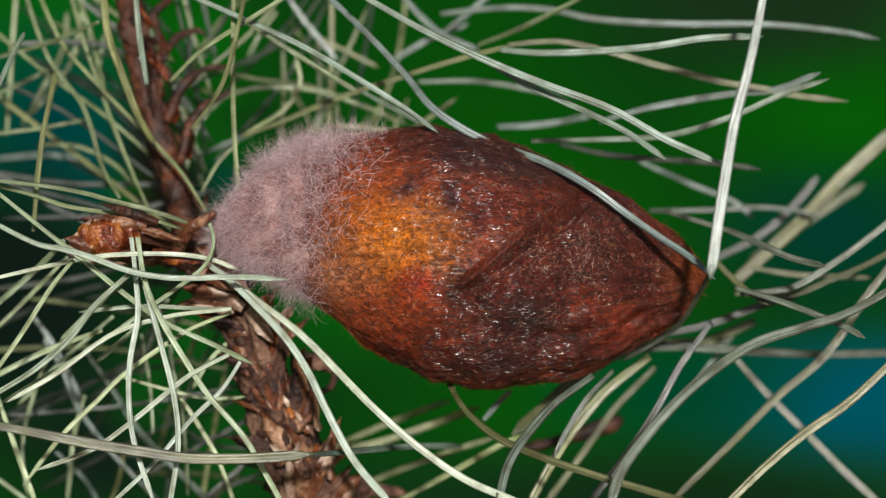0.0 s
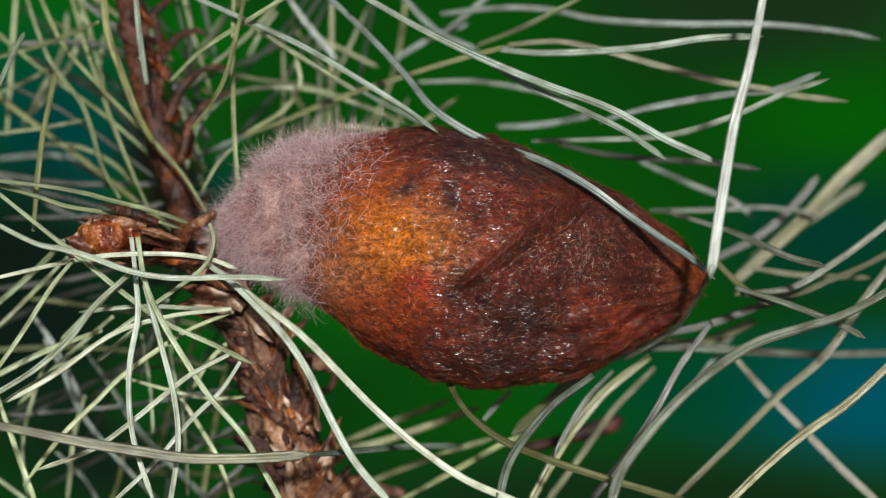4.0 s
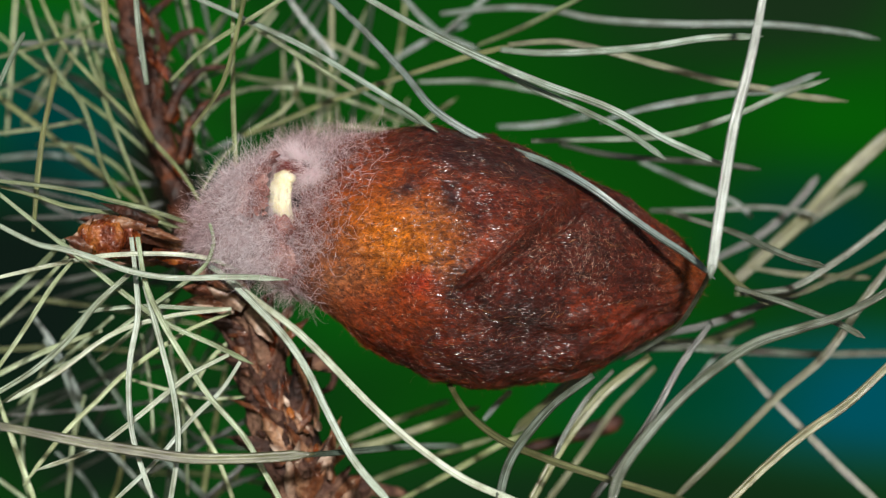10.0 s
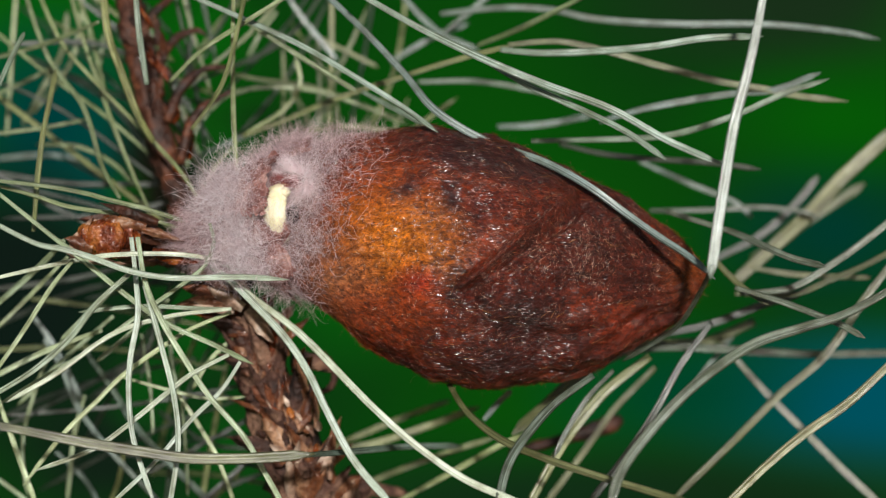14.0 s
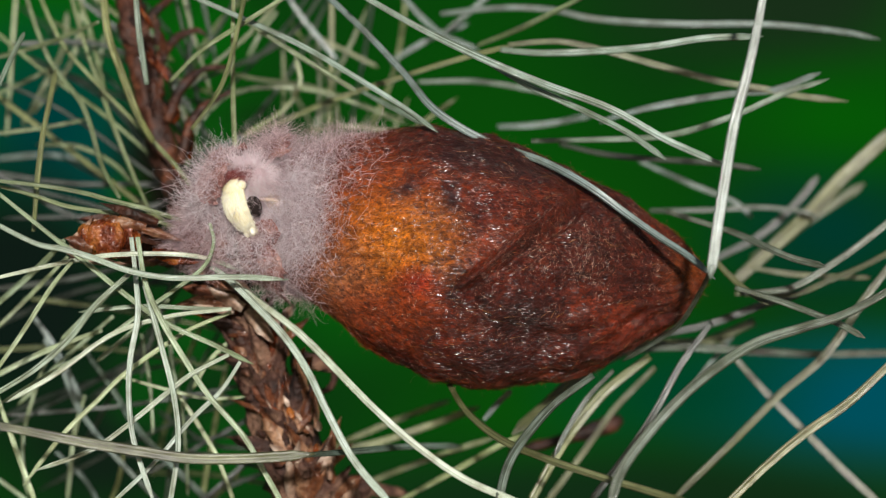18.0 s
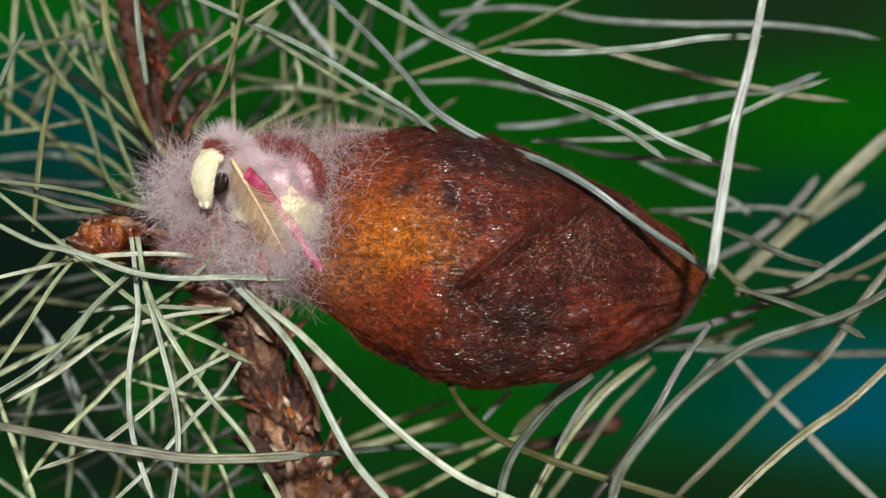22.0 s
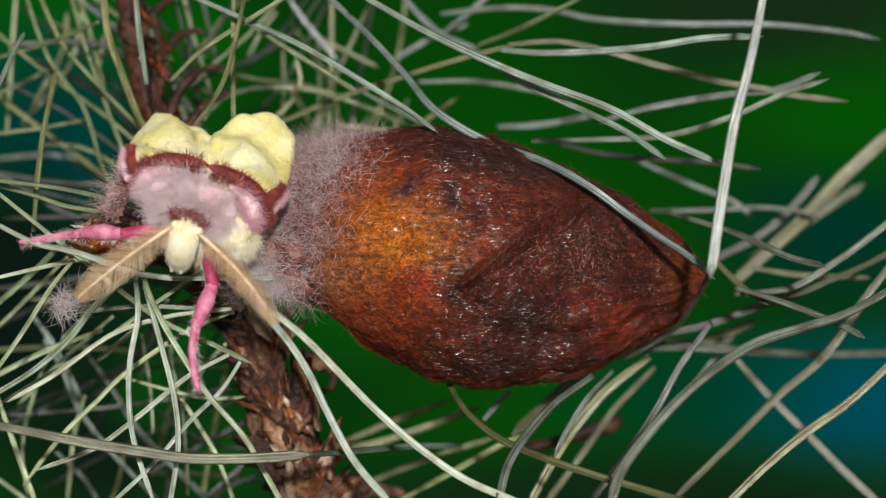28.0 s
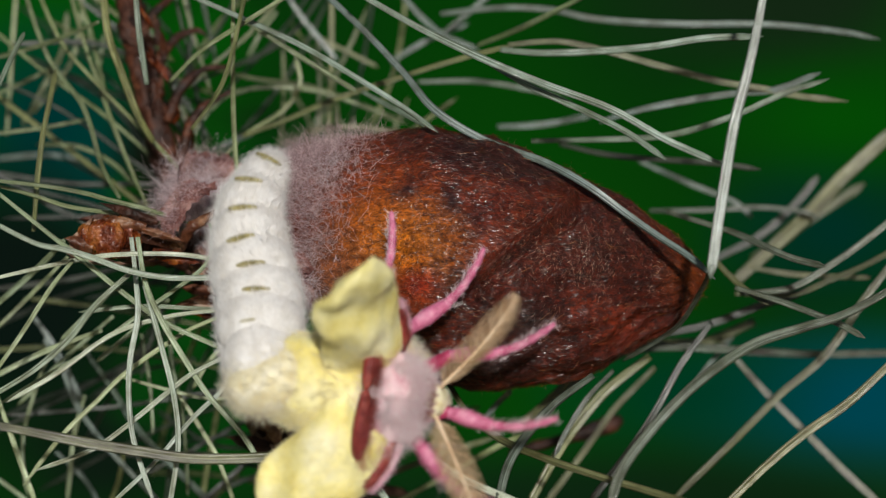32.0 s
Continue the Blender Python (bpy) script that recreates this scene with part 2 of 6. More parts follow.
down_hair = hair_material("down_hair", (0.90, 0.80, 0.36), (0.98, 0.93, 0.66), 0.5)
cream_hair = hair_material("cream_hair", (0.90, 0.82, 0.56), (0.99, 0.96, 0.84), 0.5)
cream_skin = noisy("cream_face", (0.80, 0.68, 0.36), (0.93, 0.86, 0.60), (0.97, 0.93, 0.78), 700.0, 0.6, 0.4, 0.0002, fleck=0.2)
white_hair = hair_material("white_hair", (0.82, 0.79, 0.76), (0.97, 0.96, 0.95), 0.5)
white_skin = noisy("white_abdomen", (0.76, 0.73, 0.68), (0.86, 0.84, 0.81), (0.92, 0.91, 0.89), 500.0, 0.6, 0.4, 0.0002, fleck=0.2)
pink_hair = hair_material("pink_hair", (0.90, 0.65, 0.69), (1.0, 0.92, 0.93), 0.45)
rose_hair = hair_material("rose_hair", (0.70, 0.34, 0.44), (0.95, 0.68, 0.76), 0.45)
pink_skin = noisy("pink_fur_base", (0.66, 0.34, 0.40), (0.84, 0.58, 0.62), (0.94, 0.76, 0.78), 500.0, 0.6, 0.4, 0.0002, fleck=0.2)
brown_skin = noisy("maroon_scales", (0.14, 0.018, 0.018), (0.28, 0.04, 0.035), (0.40, 0.09, 0.06), 600.0, 0.6, 0.5, 0.0002)
maroon_hair = hair_material("maroon_hair", (0.15, 0.018, 0.020), (0.48, 0.11, 0.09), 0.5)
comb_hair = hair_material("comb_hair", (0.46, 0.28, 0.14), (0.80, 0.60, 0.40), 0.4)
leg_skin = noisy("pink_leg", (0.48, 0.09, 0.19), (0.68, 0.20, 0.34), (0.78, 0.36, 0.48), 800.0, 0.5, 0.5, 0.0002, fleck=0.2)
femur_skin = noisy("crimson_leg", (0.26, 0.02, 0.06), (0.46, 0.05, 0.13), (0.58, 0.13, 0.24), 800.0, 0.5, 0.5, 0.0002, fleck=0.2)
tan_skin = noisy("tan_antenna", (0.55, 0.36, 0.20), (0.76, 0.56, 0.36), (0.86, 0.70, 0.50), 700.0, 0.5, 0.3, 0.0002, fleck=0.2)
eye_skin, _, _ = shader("dark_eye", 0.7, spec=0.2)
_.inputs["Base Color"].default_value = (0.014, 0.008, 0.007, 1)


def backdrop_material():
    """Leaves far out of focus, painted as a glow of their own: soft patches of green, teal and near black."""
    m = bpy.data.materials.new("glowing_foliage")
    m.use_nodes = True
    nt = m.node_tree
    nt.nodes.clear()
    out = nt.nodes.new("ShaderNodeOutputMaterial")
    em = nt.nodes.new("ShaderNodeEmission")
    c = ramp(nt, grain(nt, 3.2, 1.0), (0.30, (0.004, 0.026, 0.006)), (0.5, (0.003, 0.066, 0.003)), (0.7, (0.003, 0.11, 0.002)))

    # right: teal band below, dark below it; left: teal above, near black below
    c = oval_patch(nt, c, 0.265, -0.092, 0.15, 0.056, (0.0, 0.085, 0.115), 0.7)
    c = oval_patch(nt, c, 0.14, -0.085, 0.10, 0.05, (0.0, 0.055, 0.022), 1.0)
    c = oval_patch(nt, c, 0.12, -0.155, 0.30, 0.055, (0.006, 0.028, 0.008), 0.6)
    c = oval_patch(nt, c, 0.20, 0.150, 0.14, 0.060, (0.010, 0.030, 0.010), 0.7)
    c = oval_patch(nt, c, 0.23, 0.010, 0.09, 0.055, (0.0, 0.042, 0.028), 1.1)
    c = oval_patch(nt, c, 0.235, 0.075, 0.11, 0.045, (0.002, 0.10, 0.002), 0.9)
    c = oval_patch(nt, c, -0.23, 0.070, 0.075, 0.080, (0.0, 0.046, 0.040), 0.8)
    c = oval_patch(nt, c, -0.205, 0.045, 0.030, 0.050, (0.0, 0.058, 0.050), 1.0)
    c = oval_patch(nt, c, -0.135, 0.040, 0.050, 0.050, (0.003, 0.024, 0.008), 0.9)
    # near-black patch: the shade behind the shoot, put into the glow's colour
    c = oval_patch(nt, c, -0.165, 0.045, 0.035, 0.075, (0.008, 0.008, 0.005), 0.6)
    c = oval_patch(nt, c, -0.25, -0.03, 0.09, 0.10, (0.005, 0.012, 0.008), 0.6)
    c = oval_patch(nt, c, -0.20, -0.12, 0.10, 0.07, (0.006, 0.016, 0.008), 0.8)
    c = oval_patch(nt, c, -0.130, 0.068, 0.030, 0.022, (0.003, 0.110, 0.003), 1.0)
    c = oval_patch(nt, c, -0.140, 0.125, 0.040, 0.030, (0.003, 0.105, 0.004), 0.9)
    c = oval_patch(nt, c, -0.187, 0.033, 0.012, 0.014, (0.003, 0.110, 0.004), 0.9)
    c = oval_patch(nt, c, -0.126, 0.036, 0.016, 0.016, (0.0, 0.070, 0.045), 1.0)
    c = oval_patch(nt, c, -0.110, 0.074, 0.045, 0.008, (0.006, 0.018, 0.006), 0.8, -8)
    c = oval_patch(nt, c, -0.150, -0.050, 0.030, 0.030, (0.004, 0.085, 0.006), 1.0)
    c = oval_patch(nt, c, -0.175, -0.085, 0.025, 0.030, (0.004, 0.075, 0.006), 1.0)
    c = oval_patch(nt, c, -0.125, -0.115, 0.030, 0.030, (0.004, 0.080, 0.006), 1.0)
    c = oval_patch(nt, c, -0.060, -0.035, 0.055, 0.045, (0.003, 0.090, 0.004), 1.0)
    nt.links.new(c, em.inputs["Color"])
    # no lamp: the sheet's brightness is emitted, not lit by the sun
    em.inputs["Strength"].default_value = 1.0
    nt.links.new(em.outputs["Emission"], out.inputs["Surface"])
    return m


# ---- setting ----
def backdrop():
    """A wide curved sheet far behind the branch that gives off its painted colours."""
    verts, faces, n = [], [], 24
    for i in range(n + 1):
        a = -0.9 + 1.8 * i / n
        x, y = 2.2 * math.sin(a), 1.0 - 0.9 * (1 - math.cos(a))
        verts += [(x, y, -0.9), (x, y, 0.9)]
    for i in range(n):
        faces.append((2 * i, 2 * i + 2, 2 * i + 3, 2 * i + 1))
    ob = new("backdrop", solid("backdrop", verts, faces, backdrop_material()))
    ob.location = (0, 0.1, RISE / 1000)
    tagged(ob, "self-lit sheet painted as blurred dark green and teal foliage far behind", "backdrop", kind="structure")


def ground():
    soil = noisy("forest_floor", (0.02, 0.03, 0.008), (0.05, 0.07, 0.02), (0.09, 0.10, 0.035), 3.0, 0.9, 0.8, 0.02)
    n, verts, faces = 60, [], []
    for i in range(n + 1):
        for j in range(n + 1):
            x, y = [60 * math.copysign(abs(k / n * 2 - 1) ** 3, k / n * 2 - 1) for k in (i, j)]
            far = min(1.0, math.hypot(x, y) / 3)
            verts.append((x, y, 0.05 * far * noise.noise((x * 0.7, y * 0.7, 3.1))))
    for i in range(n):
        for j in range(n):
            a = i * (n + 1) + j
            faces.append((a, a + n + 1, a + n + 2, a + 1))
    ob = new("ground", solid("ground", verts, faces, soil))
    tagged(ob, "dark mossy ground under the pine branch", "ground", kind="structure")


backdrop()
ground()

# ---- pine branch ----
STEM_FOOT = Vector((-0.002, 0.012, 0.0))
branch = new("pine_branch")
branch.location = STEM_FOOT
tagged(branch, "brown scaly pine branch with long pale green needles", "pine branch")


def local(points):
    return [W(*p) - STEM_FOOT for p in points]


def wood(name, material, points, sizes, label="", sides=18, per=10, rough=0.10, parent=branch, seed=0.0):
    line = spline(local(points), per)

    def size(t):
        k = t * (len(sizes) - 1)
        i = min(int(k), len(sizes) - 2)
        r = (sizes[i] + (sizes[i + 1] - sizes[i]) * (k - i)) / 1000
        return r, r

    v, f, uv = sweep(line, ring(sides), size)
    out = []
    for i, p in enumerate(v):
        c = line[i // sides]
        k = 1 + rough * 2.2 * noise.noise(p * 420 + Vector((seed, 0, 0))) + rough * 1.5 * noise.noise(p * 1300)
        out.append(c + (p - c) * k)
    return part(name, solid(name, out, f, material, uv=uv), parent, label)


def needle(kind, width, *points):
    """One long needle: half round with a groove along its flat face, tapered to a point at its end."""
    line = spline(local(points), 12 if len(points) < 6 else 8)
    w = width / 2000
    section = ((1.0, 0.0), (0.72, 0.42), (0.28, 0.20), (0.0, -0.02), (-0.28, 0.20), (-0.72, 0.42), (-1.0, 0.0), (-0.6, -0.55), (0.6, -0.55))
    spin = random.uniform(-0.9, 0.9)

    def size(t):
        k = min(1.0, 0.72 + 0.9 * t) * min(1.0, 0.12 + (1 - t) * 14)
        return w * k, w * k

    v, f, uv = sweep(line, section, size, Vector((0.15, -1, 0.1)), spin)
    part("needle", solid("needle", v, f, NEEDLE[kind], uv=uv), branch)


def bract(x, y, z, turn, length, width, material, lift=0.3, name="bract", parent=branch):
    """A papery scale leaf: a pointed, cupped blade. turn is its heading in the x-z plane."""
    n, m, verts, faces = 8, 6, [], []
    a = radians(turn)
    d, s = Vector((math.cos(a), 0, math.sin(a))), Vector((-math.sin(a), 0, math.cos(a)))
    o = W(x, y, z) - STEM_FOOT
    rng = random.Random(int(x * 100 + z * 37))
    bend, roll, wave = rng.uniform(-0.25, 0.5), rng.uniform(-0.9, 0.9), rng.uniform(0, 6)
    for layer in (0, 1):
        for i in range(n + 1):
            t = i / n
            w = width / 2000 * (math.sin(math.pi * min(1, 0.18 + 0.82 * t)) ** 0.8 + 0.02) * rng.uniform(0.7, 1.15)
            for j in range(m + 1):
                u = j / m * 2 - 1
                cup = (1 - u * u) * width * 0.35 / 1000
                wob = 0.00012 * rng.uniform(-1, 1) - (bend * t * t * length + roll * u * t * width * 0.5 + 0.12 * math.sin(5 * t + 2 * u + wave)) / 1000
                verts.append(o + d * (t * length / 1000) + s * (u * w) + Vector((0, -cup - lift * t * length / 1000 + wob + layer * 0.00012, 0)))
    k = (n + 1) * (m + 1)
    for i in range(n):
        for j in range(m):
            q = i * (m + 1) + j
            faces.append((q, q + 1, q + m + 2, q + m + 1))
            faces.append((k + q, k + q + m + 1, k + q + m + 2, k + q + 1))
    part(name, solid(name, verts, faces, material), parent)


wood("stem", bark, [(30, 12, -318), (22, 12, -200), (12, 12, -110), (0.5, 12, -60), (-11.3, 11.0, -31.9), (-14.6, 10.0, -26.8), (-17.9, 9.0, -17.6), (-20.9, 8.0, -9.0), (-24.2, 8.0, -3.6), (-27.5, 10.0, -0.2)],
     [7.5, 7.0, 6.2, 5.2, 4.4, 3.7, 2.9, 2.2, 1.9, 1.8], "rough brown scaly bark", 26, 14, 0.16)
wood("shoot", twig_bark, [(-26.8, 10.0, -0.9), (-28.5, 14.0, 3.8), (-30.3, 16.0, 8.8), (-32.3, 16.0, 15.7), (-34.0, 18.0, 22.2), (-35.4, 20.0, 29.3), (-36.5, 22.0, 36.0)], [1.5, 1.6, 1.5, 1.4, 1.5, 1.4, 1.2], "reddish brown young shoot", 20, 12, 0.2)
wood("twig", twig_bark, [(-26.6, 8.0, -0.5), (-29.8, 7.0, 0.1), (-33.0, 6.0, 0.7), (-35.0, 5.0, 1.0)], [1.7, 1.6, 1.7, 1.5], "", 16, 10, 0.2)
wood("twiglet", twig_bark, [(-31.3, 16.0, 17.0), (-32.0, 17.0, 19.9), (-30.0, 19.0, 23.5), (-27.9, 20.0, 24.6), (-26.7, 20.0, 24.1)], [0.5, 0.6, 0.5, 0.4, 0.2], "", 10, 6, 0.2)
wood("twiglet", twig_bark, [(-30.4, 14.0, 14.0), (-29.0, 15.0, 17.5), (-26.9, 16.0, 19.8), (-24.1, 17.0, 20.3)], [0.55, 0.6, 0.4, 0.2], "", 10, 6, 0.2)
wood("twiglet", twig_bark, [(-28.7, 12.0, 9.3), (-27.7, 12.0, 13.3), (-25.9, 13.0, 15.8), (-22.9, 14.0, 17.5)], [0.6, 0.5, 0.4, 0.2], "", 10, 6, 0.2)
wood("twiglet", twig_bark, [(-33.5, 16.0, 21.4), (-33.0, 18.0, 25.3), (-30.8, 20.0, 28.1), (-27.8, 22.0, 30.2)], [0.6, 0.55, 0.4, 0.3], "", 10, 6, 0.2)
wood("twiglet", bract_skin, [(-27.6, 2.0, 0.1), (-26.8, 0.0, 1.5), (-25.2, -1.0, 2.8), (-23.4, -2.0, 3.7)], [0.75, 0.7, 0.5, 0.35], "dry curled brown twiglet", 10, 6, 0.3)
wood("twiglet", bark, [(-16.1, 9.0, -12.1), (-13.1, 10.0, -12.2), (-11.7, 10.0, -13.4), (-12.5, 11.0, -15.3), (-14.1, 11.0, -15.4)], [1.3, 1.0, 0.35, 0.3, 0.2], "dark curled dead twiglet", 10, 8, 0.25)
wood("twiglet", twig_bark, [(7.6, 26.0, -23.4), (12.1, 26.0, -22.4), (16.6, 25.0, -21.0), (19.5, 25.0, -19.9), (20.6, 25.0, -19.5)], [0.5, 0.6, 0.9, 1.0, 0.3], "reddish twiglet with a blunt tip", 10, 6, 0.15)
wood("twiglet", bark, [(-11.4, 14.0, -26.0), (-7.8, 16.0, -26.6), (-4.0, 18.0, -27.4)], [1.3, 0.9, 0.4], "", 12, 6, 0.3)
wood("bud", resin, [(-31.8, 1.0, 0.9), (-32.8, 0.0, 1.3), (-34.4, -1.0, 1.3), (-36.5, -1.0, 0.9), (-38.3, 0.0, 0.5)], [1.2, 1.9, 2.2, 1.6, 0.2], "glossy orange resinous bud", 26, 14, 0.2)
bract(*(-30.8, -2.0, -0.6), 178, 4.5, 1.0, bract_skin, 0.05)
bract(*(-32.7, -1.0, 2.9), 178, 5.0, 1.2, twig_bark, 0.1)
bract(*(-30.6, -1.0, 2.4), 170, 4.5, 1.5, bract_skin, 0.1)
bract(*(-28.2, 1.0, 0.6), 158, 6.5, 2.0, twig_bark, 0.1)
bract(*(-27.3, 1.0, 0.1), 150, 8.5, 1.3, bract_skin, 0.1)
bract(*(-29.4, -1.0, 2.7), 160, 6.0, 1.0, twig_bark, 0.2)
bract(*(-36.0, -2.0, 0.1), 160, 3.0, 1.6, bract_skin, 0.0)
bract(*(-22.8, 3.0, -4.7), 172, 4.6, 1.5, twig_bark, 0.15)
bract(*(-22.5, 3.0, -5.6), 176, 4.0, 1.2, bract_skin, 0.15)
bract(*(-20.9, 2.0, -6.2), 150, 4.4, 1.6, pale_bract, 0.1)
bract(*(-29.2, 2.0, -1.2), 185, 5.0, 1.0, bract_skin, 0.1)
for x, y, z, turn, length, width, skin, lift in (
        (-38.6, -1.5, -0.6, 62, 3.2, 0.9, pale_bract, 0.0), (-38.4, -1.4, 0.6, 48, 3.6, 0.7, pale_bract, 0.05), (-36.0, -1.2, 3.0, -4, 4.8, 0.6, pale_bract, 0.0),
        (-38.4, -2.0, -0.9, -6, 6.0, 0.8, pale_bract, 0.1), (-32.6, -2.0, -1.0, 8, 4.6, 0.8, bract_skin, 0.0), (-31.0, -2.0, 2.0, -16, 4.8, 0.8, bract_skin, 0.0),
        (-29.9, -2.0, -0.4, -12, 5.0, 1.4, resin, 0.0), (-26.4, 1.0, -1.6, -30, 5.5, 1.5, bract_skin, 0.1), (-24.0, 2.5, -2.6, -25, 4.6, 1.4, pale_bract, 0.05),
        (-23.0, 3.0, -5.0, 190, 5.4, 1.2, bract_skin, 0.2), (-22.0, 3.2, -6.6, 170, 4.2, 0.9, pale_bract, 0.25), (-20.6, 3.0, -6.4, -50, 4.4, 1.5, pale_bract, 0.0)):
    bract(x, y, z, turn, length, width, skin, lift)
scale_rng = random.Random(5)
for k in range(170):
    t = scale_rng.random()
    s = scale_rng.uniform(-0.9, 0.9)
    if t < 0.55:
        u = t / 0.55
        px, pz, half = -14.6 - 5.4 * u, -24.0 + 15.5 * u, 3.6 - 1.5 * u
        head = scale_rng.gauss(112, 26)
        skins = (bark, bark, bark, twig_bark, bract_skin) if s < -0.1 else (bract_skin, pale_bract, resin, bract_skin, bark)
        long, wide = scale_rng.choice((1.5, 2.5, 4.0, 6.0)) * scale_rng.uniform(0.8, 1.2), scale_rng.uniform(0.4, 1.9)
    elif t < 0.78:
        u = (t - 0.55) / 0.23
        px, pz, half = -20.2 - 4.6 * u, -8.5 + 7.5 * u, 1.7
        head = scale_rng.gauss(130, 40)
        skins = (bract_skin, bark, bract_skin, resin, pale_bract)
        long, wide = scale_rng.uniform(1.5, 4.2), scale_rng.uniform(0.5, 1.5)
    else:
        u = (t - 0.78) / 0.22
        px, pz, half = -27.5 - 4.8 * u, 2.0 + 24.0 * u, 1.5
        head = scale_rng.gauss(105, 14)
        skins = (twig_bark, twig_bark, resin, bark)
        long, wide = scale_rng.uniform(1.2, 3.4), scale_rng.uniform(0.4, 1.0)
    deep = 9.0 - half if t < 0.78 else 15.0 + 2 * u
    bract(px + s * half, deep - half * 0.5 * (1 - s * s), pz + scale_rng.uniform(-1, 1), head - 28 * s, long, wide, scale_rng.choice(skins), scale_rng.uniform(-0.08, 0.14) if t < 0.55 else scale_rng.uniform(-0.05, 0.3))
# the torn papery foot of a side shoot on the stem
for k in range(16):
    a = scale_rng.uniform(40, 150)
    bract(-13.0 + scale_rng.uniform(-3.4, 2.8), 6.5 + scale_rng.uniform(-1.0, 1.5), -26.5 + scale_rng.uniform(-1.0, 2.6), a, scale_rng.uniform(2.5, 5.5), scale_rng.uniform(0.8, 1.8),
          scale_rng.choice((bract_skin, pale_bract, bract_skin, bark)), scale_rng.uniform(0.1, 0.5))

needle("g", 0.50, (-36.9, 8.0, 24.4), (-42.7, 11.3, 22.5), (-48.9, 14.7, 21.2), (-53.3, 18.0, 20.4))
needle("s", 0.56, (-44.7, -14.0, 13.3), (-42.8, -12.0, 18.3), (-41.6, -10.0, 21.6))
needle("g", 0.55, (-34.4, 6.0, 5.4), (-36.6, 8.0, 8.9), (-38.9, 10.0, 15.3), (-43.1, 12.0, 21.0), (-46.4, 14.0, 29.3))
needle("g", 0.49, (-25.2, 6.0, 4.0), (-28.2, 8.4, 8.3), (-31.5, 10.8, 11.7), (-38.0, 13.2, 18.2), (-42.2, 15.6, 22.9), (-45.7, 18.0, 29.7))
needle("g", 0.45, (-30.3, 16.0, 8.2), (-33.0, 17.6, 10.8), (-38.0, 19.2, 15.0), (-41.7, 20.8, 17.6), (-46.5, 22.4, 21.1), (-53.3, 24.0, 26.6))
needle("y", 0.59, (-41.8, -4.0, 1.8), (-41.8, -2.0, 6.5), (-41.6, 0.0, 11.5), (-41.2, 2.0, 15.4), (-40.8, 4.0, 19.2))
needle("g", 0.45, (-40.0, 20.0, 14.6), (-44.8, 20.0, 13.7), (-51.8, 20.0, 12.8))
needle("g", 0.52, (-43.6, 24.0, 21.5), (-46.8, 24.0, 19.6), (-52.6, 24.0, 17.0))
needle("g", 0.50, (-31.9, 10.0, 4.5), (-33.8, 12.0, 8.1), (-36.3, 14.0, 13.7), (-38.1, 16.0, 18.2), (-40.0, 18.0, 22.8), (-42.3, 20.0, 30.0))
needle("y", 0.84, (-31.1, 8.0, 11.5), (-32.6, 7.0, 14.3), (-34.2, 6.0, 18.7), (-35.5, 5.0, 22.8), (-36.0, 4.0, 28.1))
needle("s", 0.71, (-31.0, 2.0, 17.2), (-31.6, 1.0, 21.9), (-32.0, 0.0, 27.6))
needle("g", 0.52, (-38.1, 22.0, 16.7), (-39.2, 24.0, 20.1), (-40.6, 26.0, 24.8), (-42.9, 28.0, 30.9))
needle("g", 0.46, (-40.0, 28.0, 20.4), (-39.3, 28.0, 25.0))
needle("g", 0.53, (-51.4, 32.0, 13.4), (-50.9, 32.0, 21.4), (-50.2, 32.0, 31.4))
needle("g", 0.53, (-47.9, 30.0, 15.9), (-43.9, 30.0, 21.2), (-42.6, 30.0, 25.2), (-41.9, 30.0, 31.1))
needle("y", 0.60, (-49.9, 34.0, 14.8), (-47.6, 34.0, 18.9), (-45.2, 34.0, 23.6), (-44.6, 34.0, 28.3))
needle("g", 0.58, (-28.6, 2.0, 17.5), (-25.2, 0.5, 20.6), (-20.7, -1.0, 23.3), (-15.8, -2.5, 26.1), (-12.9, -4.0, 27.7))
needle("y", 0.58, (-26.1, 0.0, 12.4), (-23.8, -1.5, 15.2), (-22.2, -3.0, 18.0), (-21.0, -4.5, 21.9), (-19.8, -6.0, 26.9))
needle("g", 0.54, (-21.9, 2.0, 28.5), (-22.1, 3.0, 19.1), (-22.0, 4.0, 11.4), (-21.6, 5.0, 5.8))
needle("s", 0.70, (-27.5, 2.0, 27.0), (-20.2, 0.4, 23.7), (-14.2, -1.2, 20.8), (-7.8, -2.8, 16.9), (-3.7, -4.4, 14.2), (-0.5, -6.0, 11.8))
needle("g", 0.60, (-21.0, 6.0, 24.2), (-16.4, 5.3, 21.2), (-12.8, 4.7, 18.9), (-8.9, 4.0, 16.5))
needle("s", 0.66, (-8.7, 8.0, 16.9), (-4.4, 4.0, 14.4), (-1.1, 0.0, 12.4))
needle("b", 0.90, (-13.4, 4.0, 27.8), (-8.2, 2.0, 22.8), (-4.0, 0.0, 18.2), (-0.8, -2.0, 14.3), (4.4, -2.8, 11.1), (10.2, -4.8, 8.9), (14.6, -6.8, 6.4), (18.5, -7.5, 3.5), (21.4, -9.5, 1.3), (24.4, -11.5, -0.8), (26.7, -13.5, -3.0))
needle("s", 0.85, (-9.5, -4.0, 26.6), (-2.5, -5.3, 22.5), (3.8, -6.7, 19.3), (10.0, -8.0, 16.6), (16.7, -9.3, 14.0), (22.2, -10.7, 10.8), (27.8, -12.0, 8.2))
needle("s", 0.68, (4.1, -4.0, 19.3), (8.9, -6.0, 16.4), (14.5, -8.0, 13.7), (18.3, -10.0, 11.6), (22.0, -12.0, 8.8))
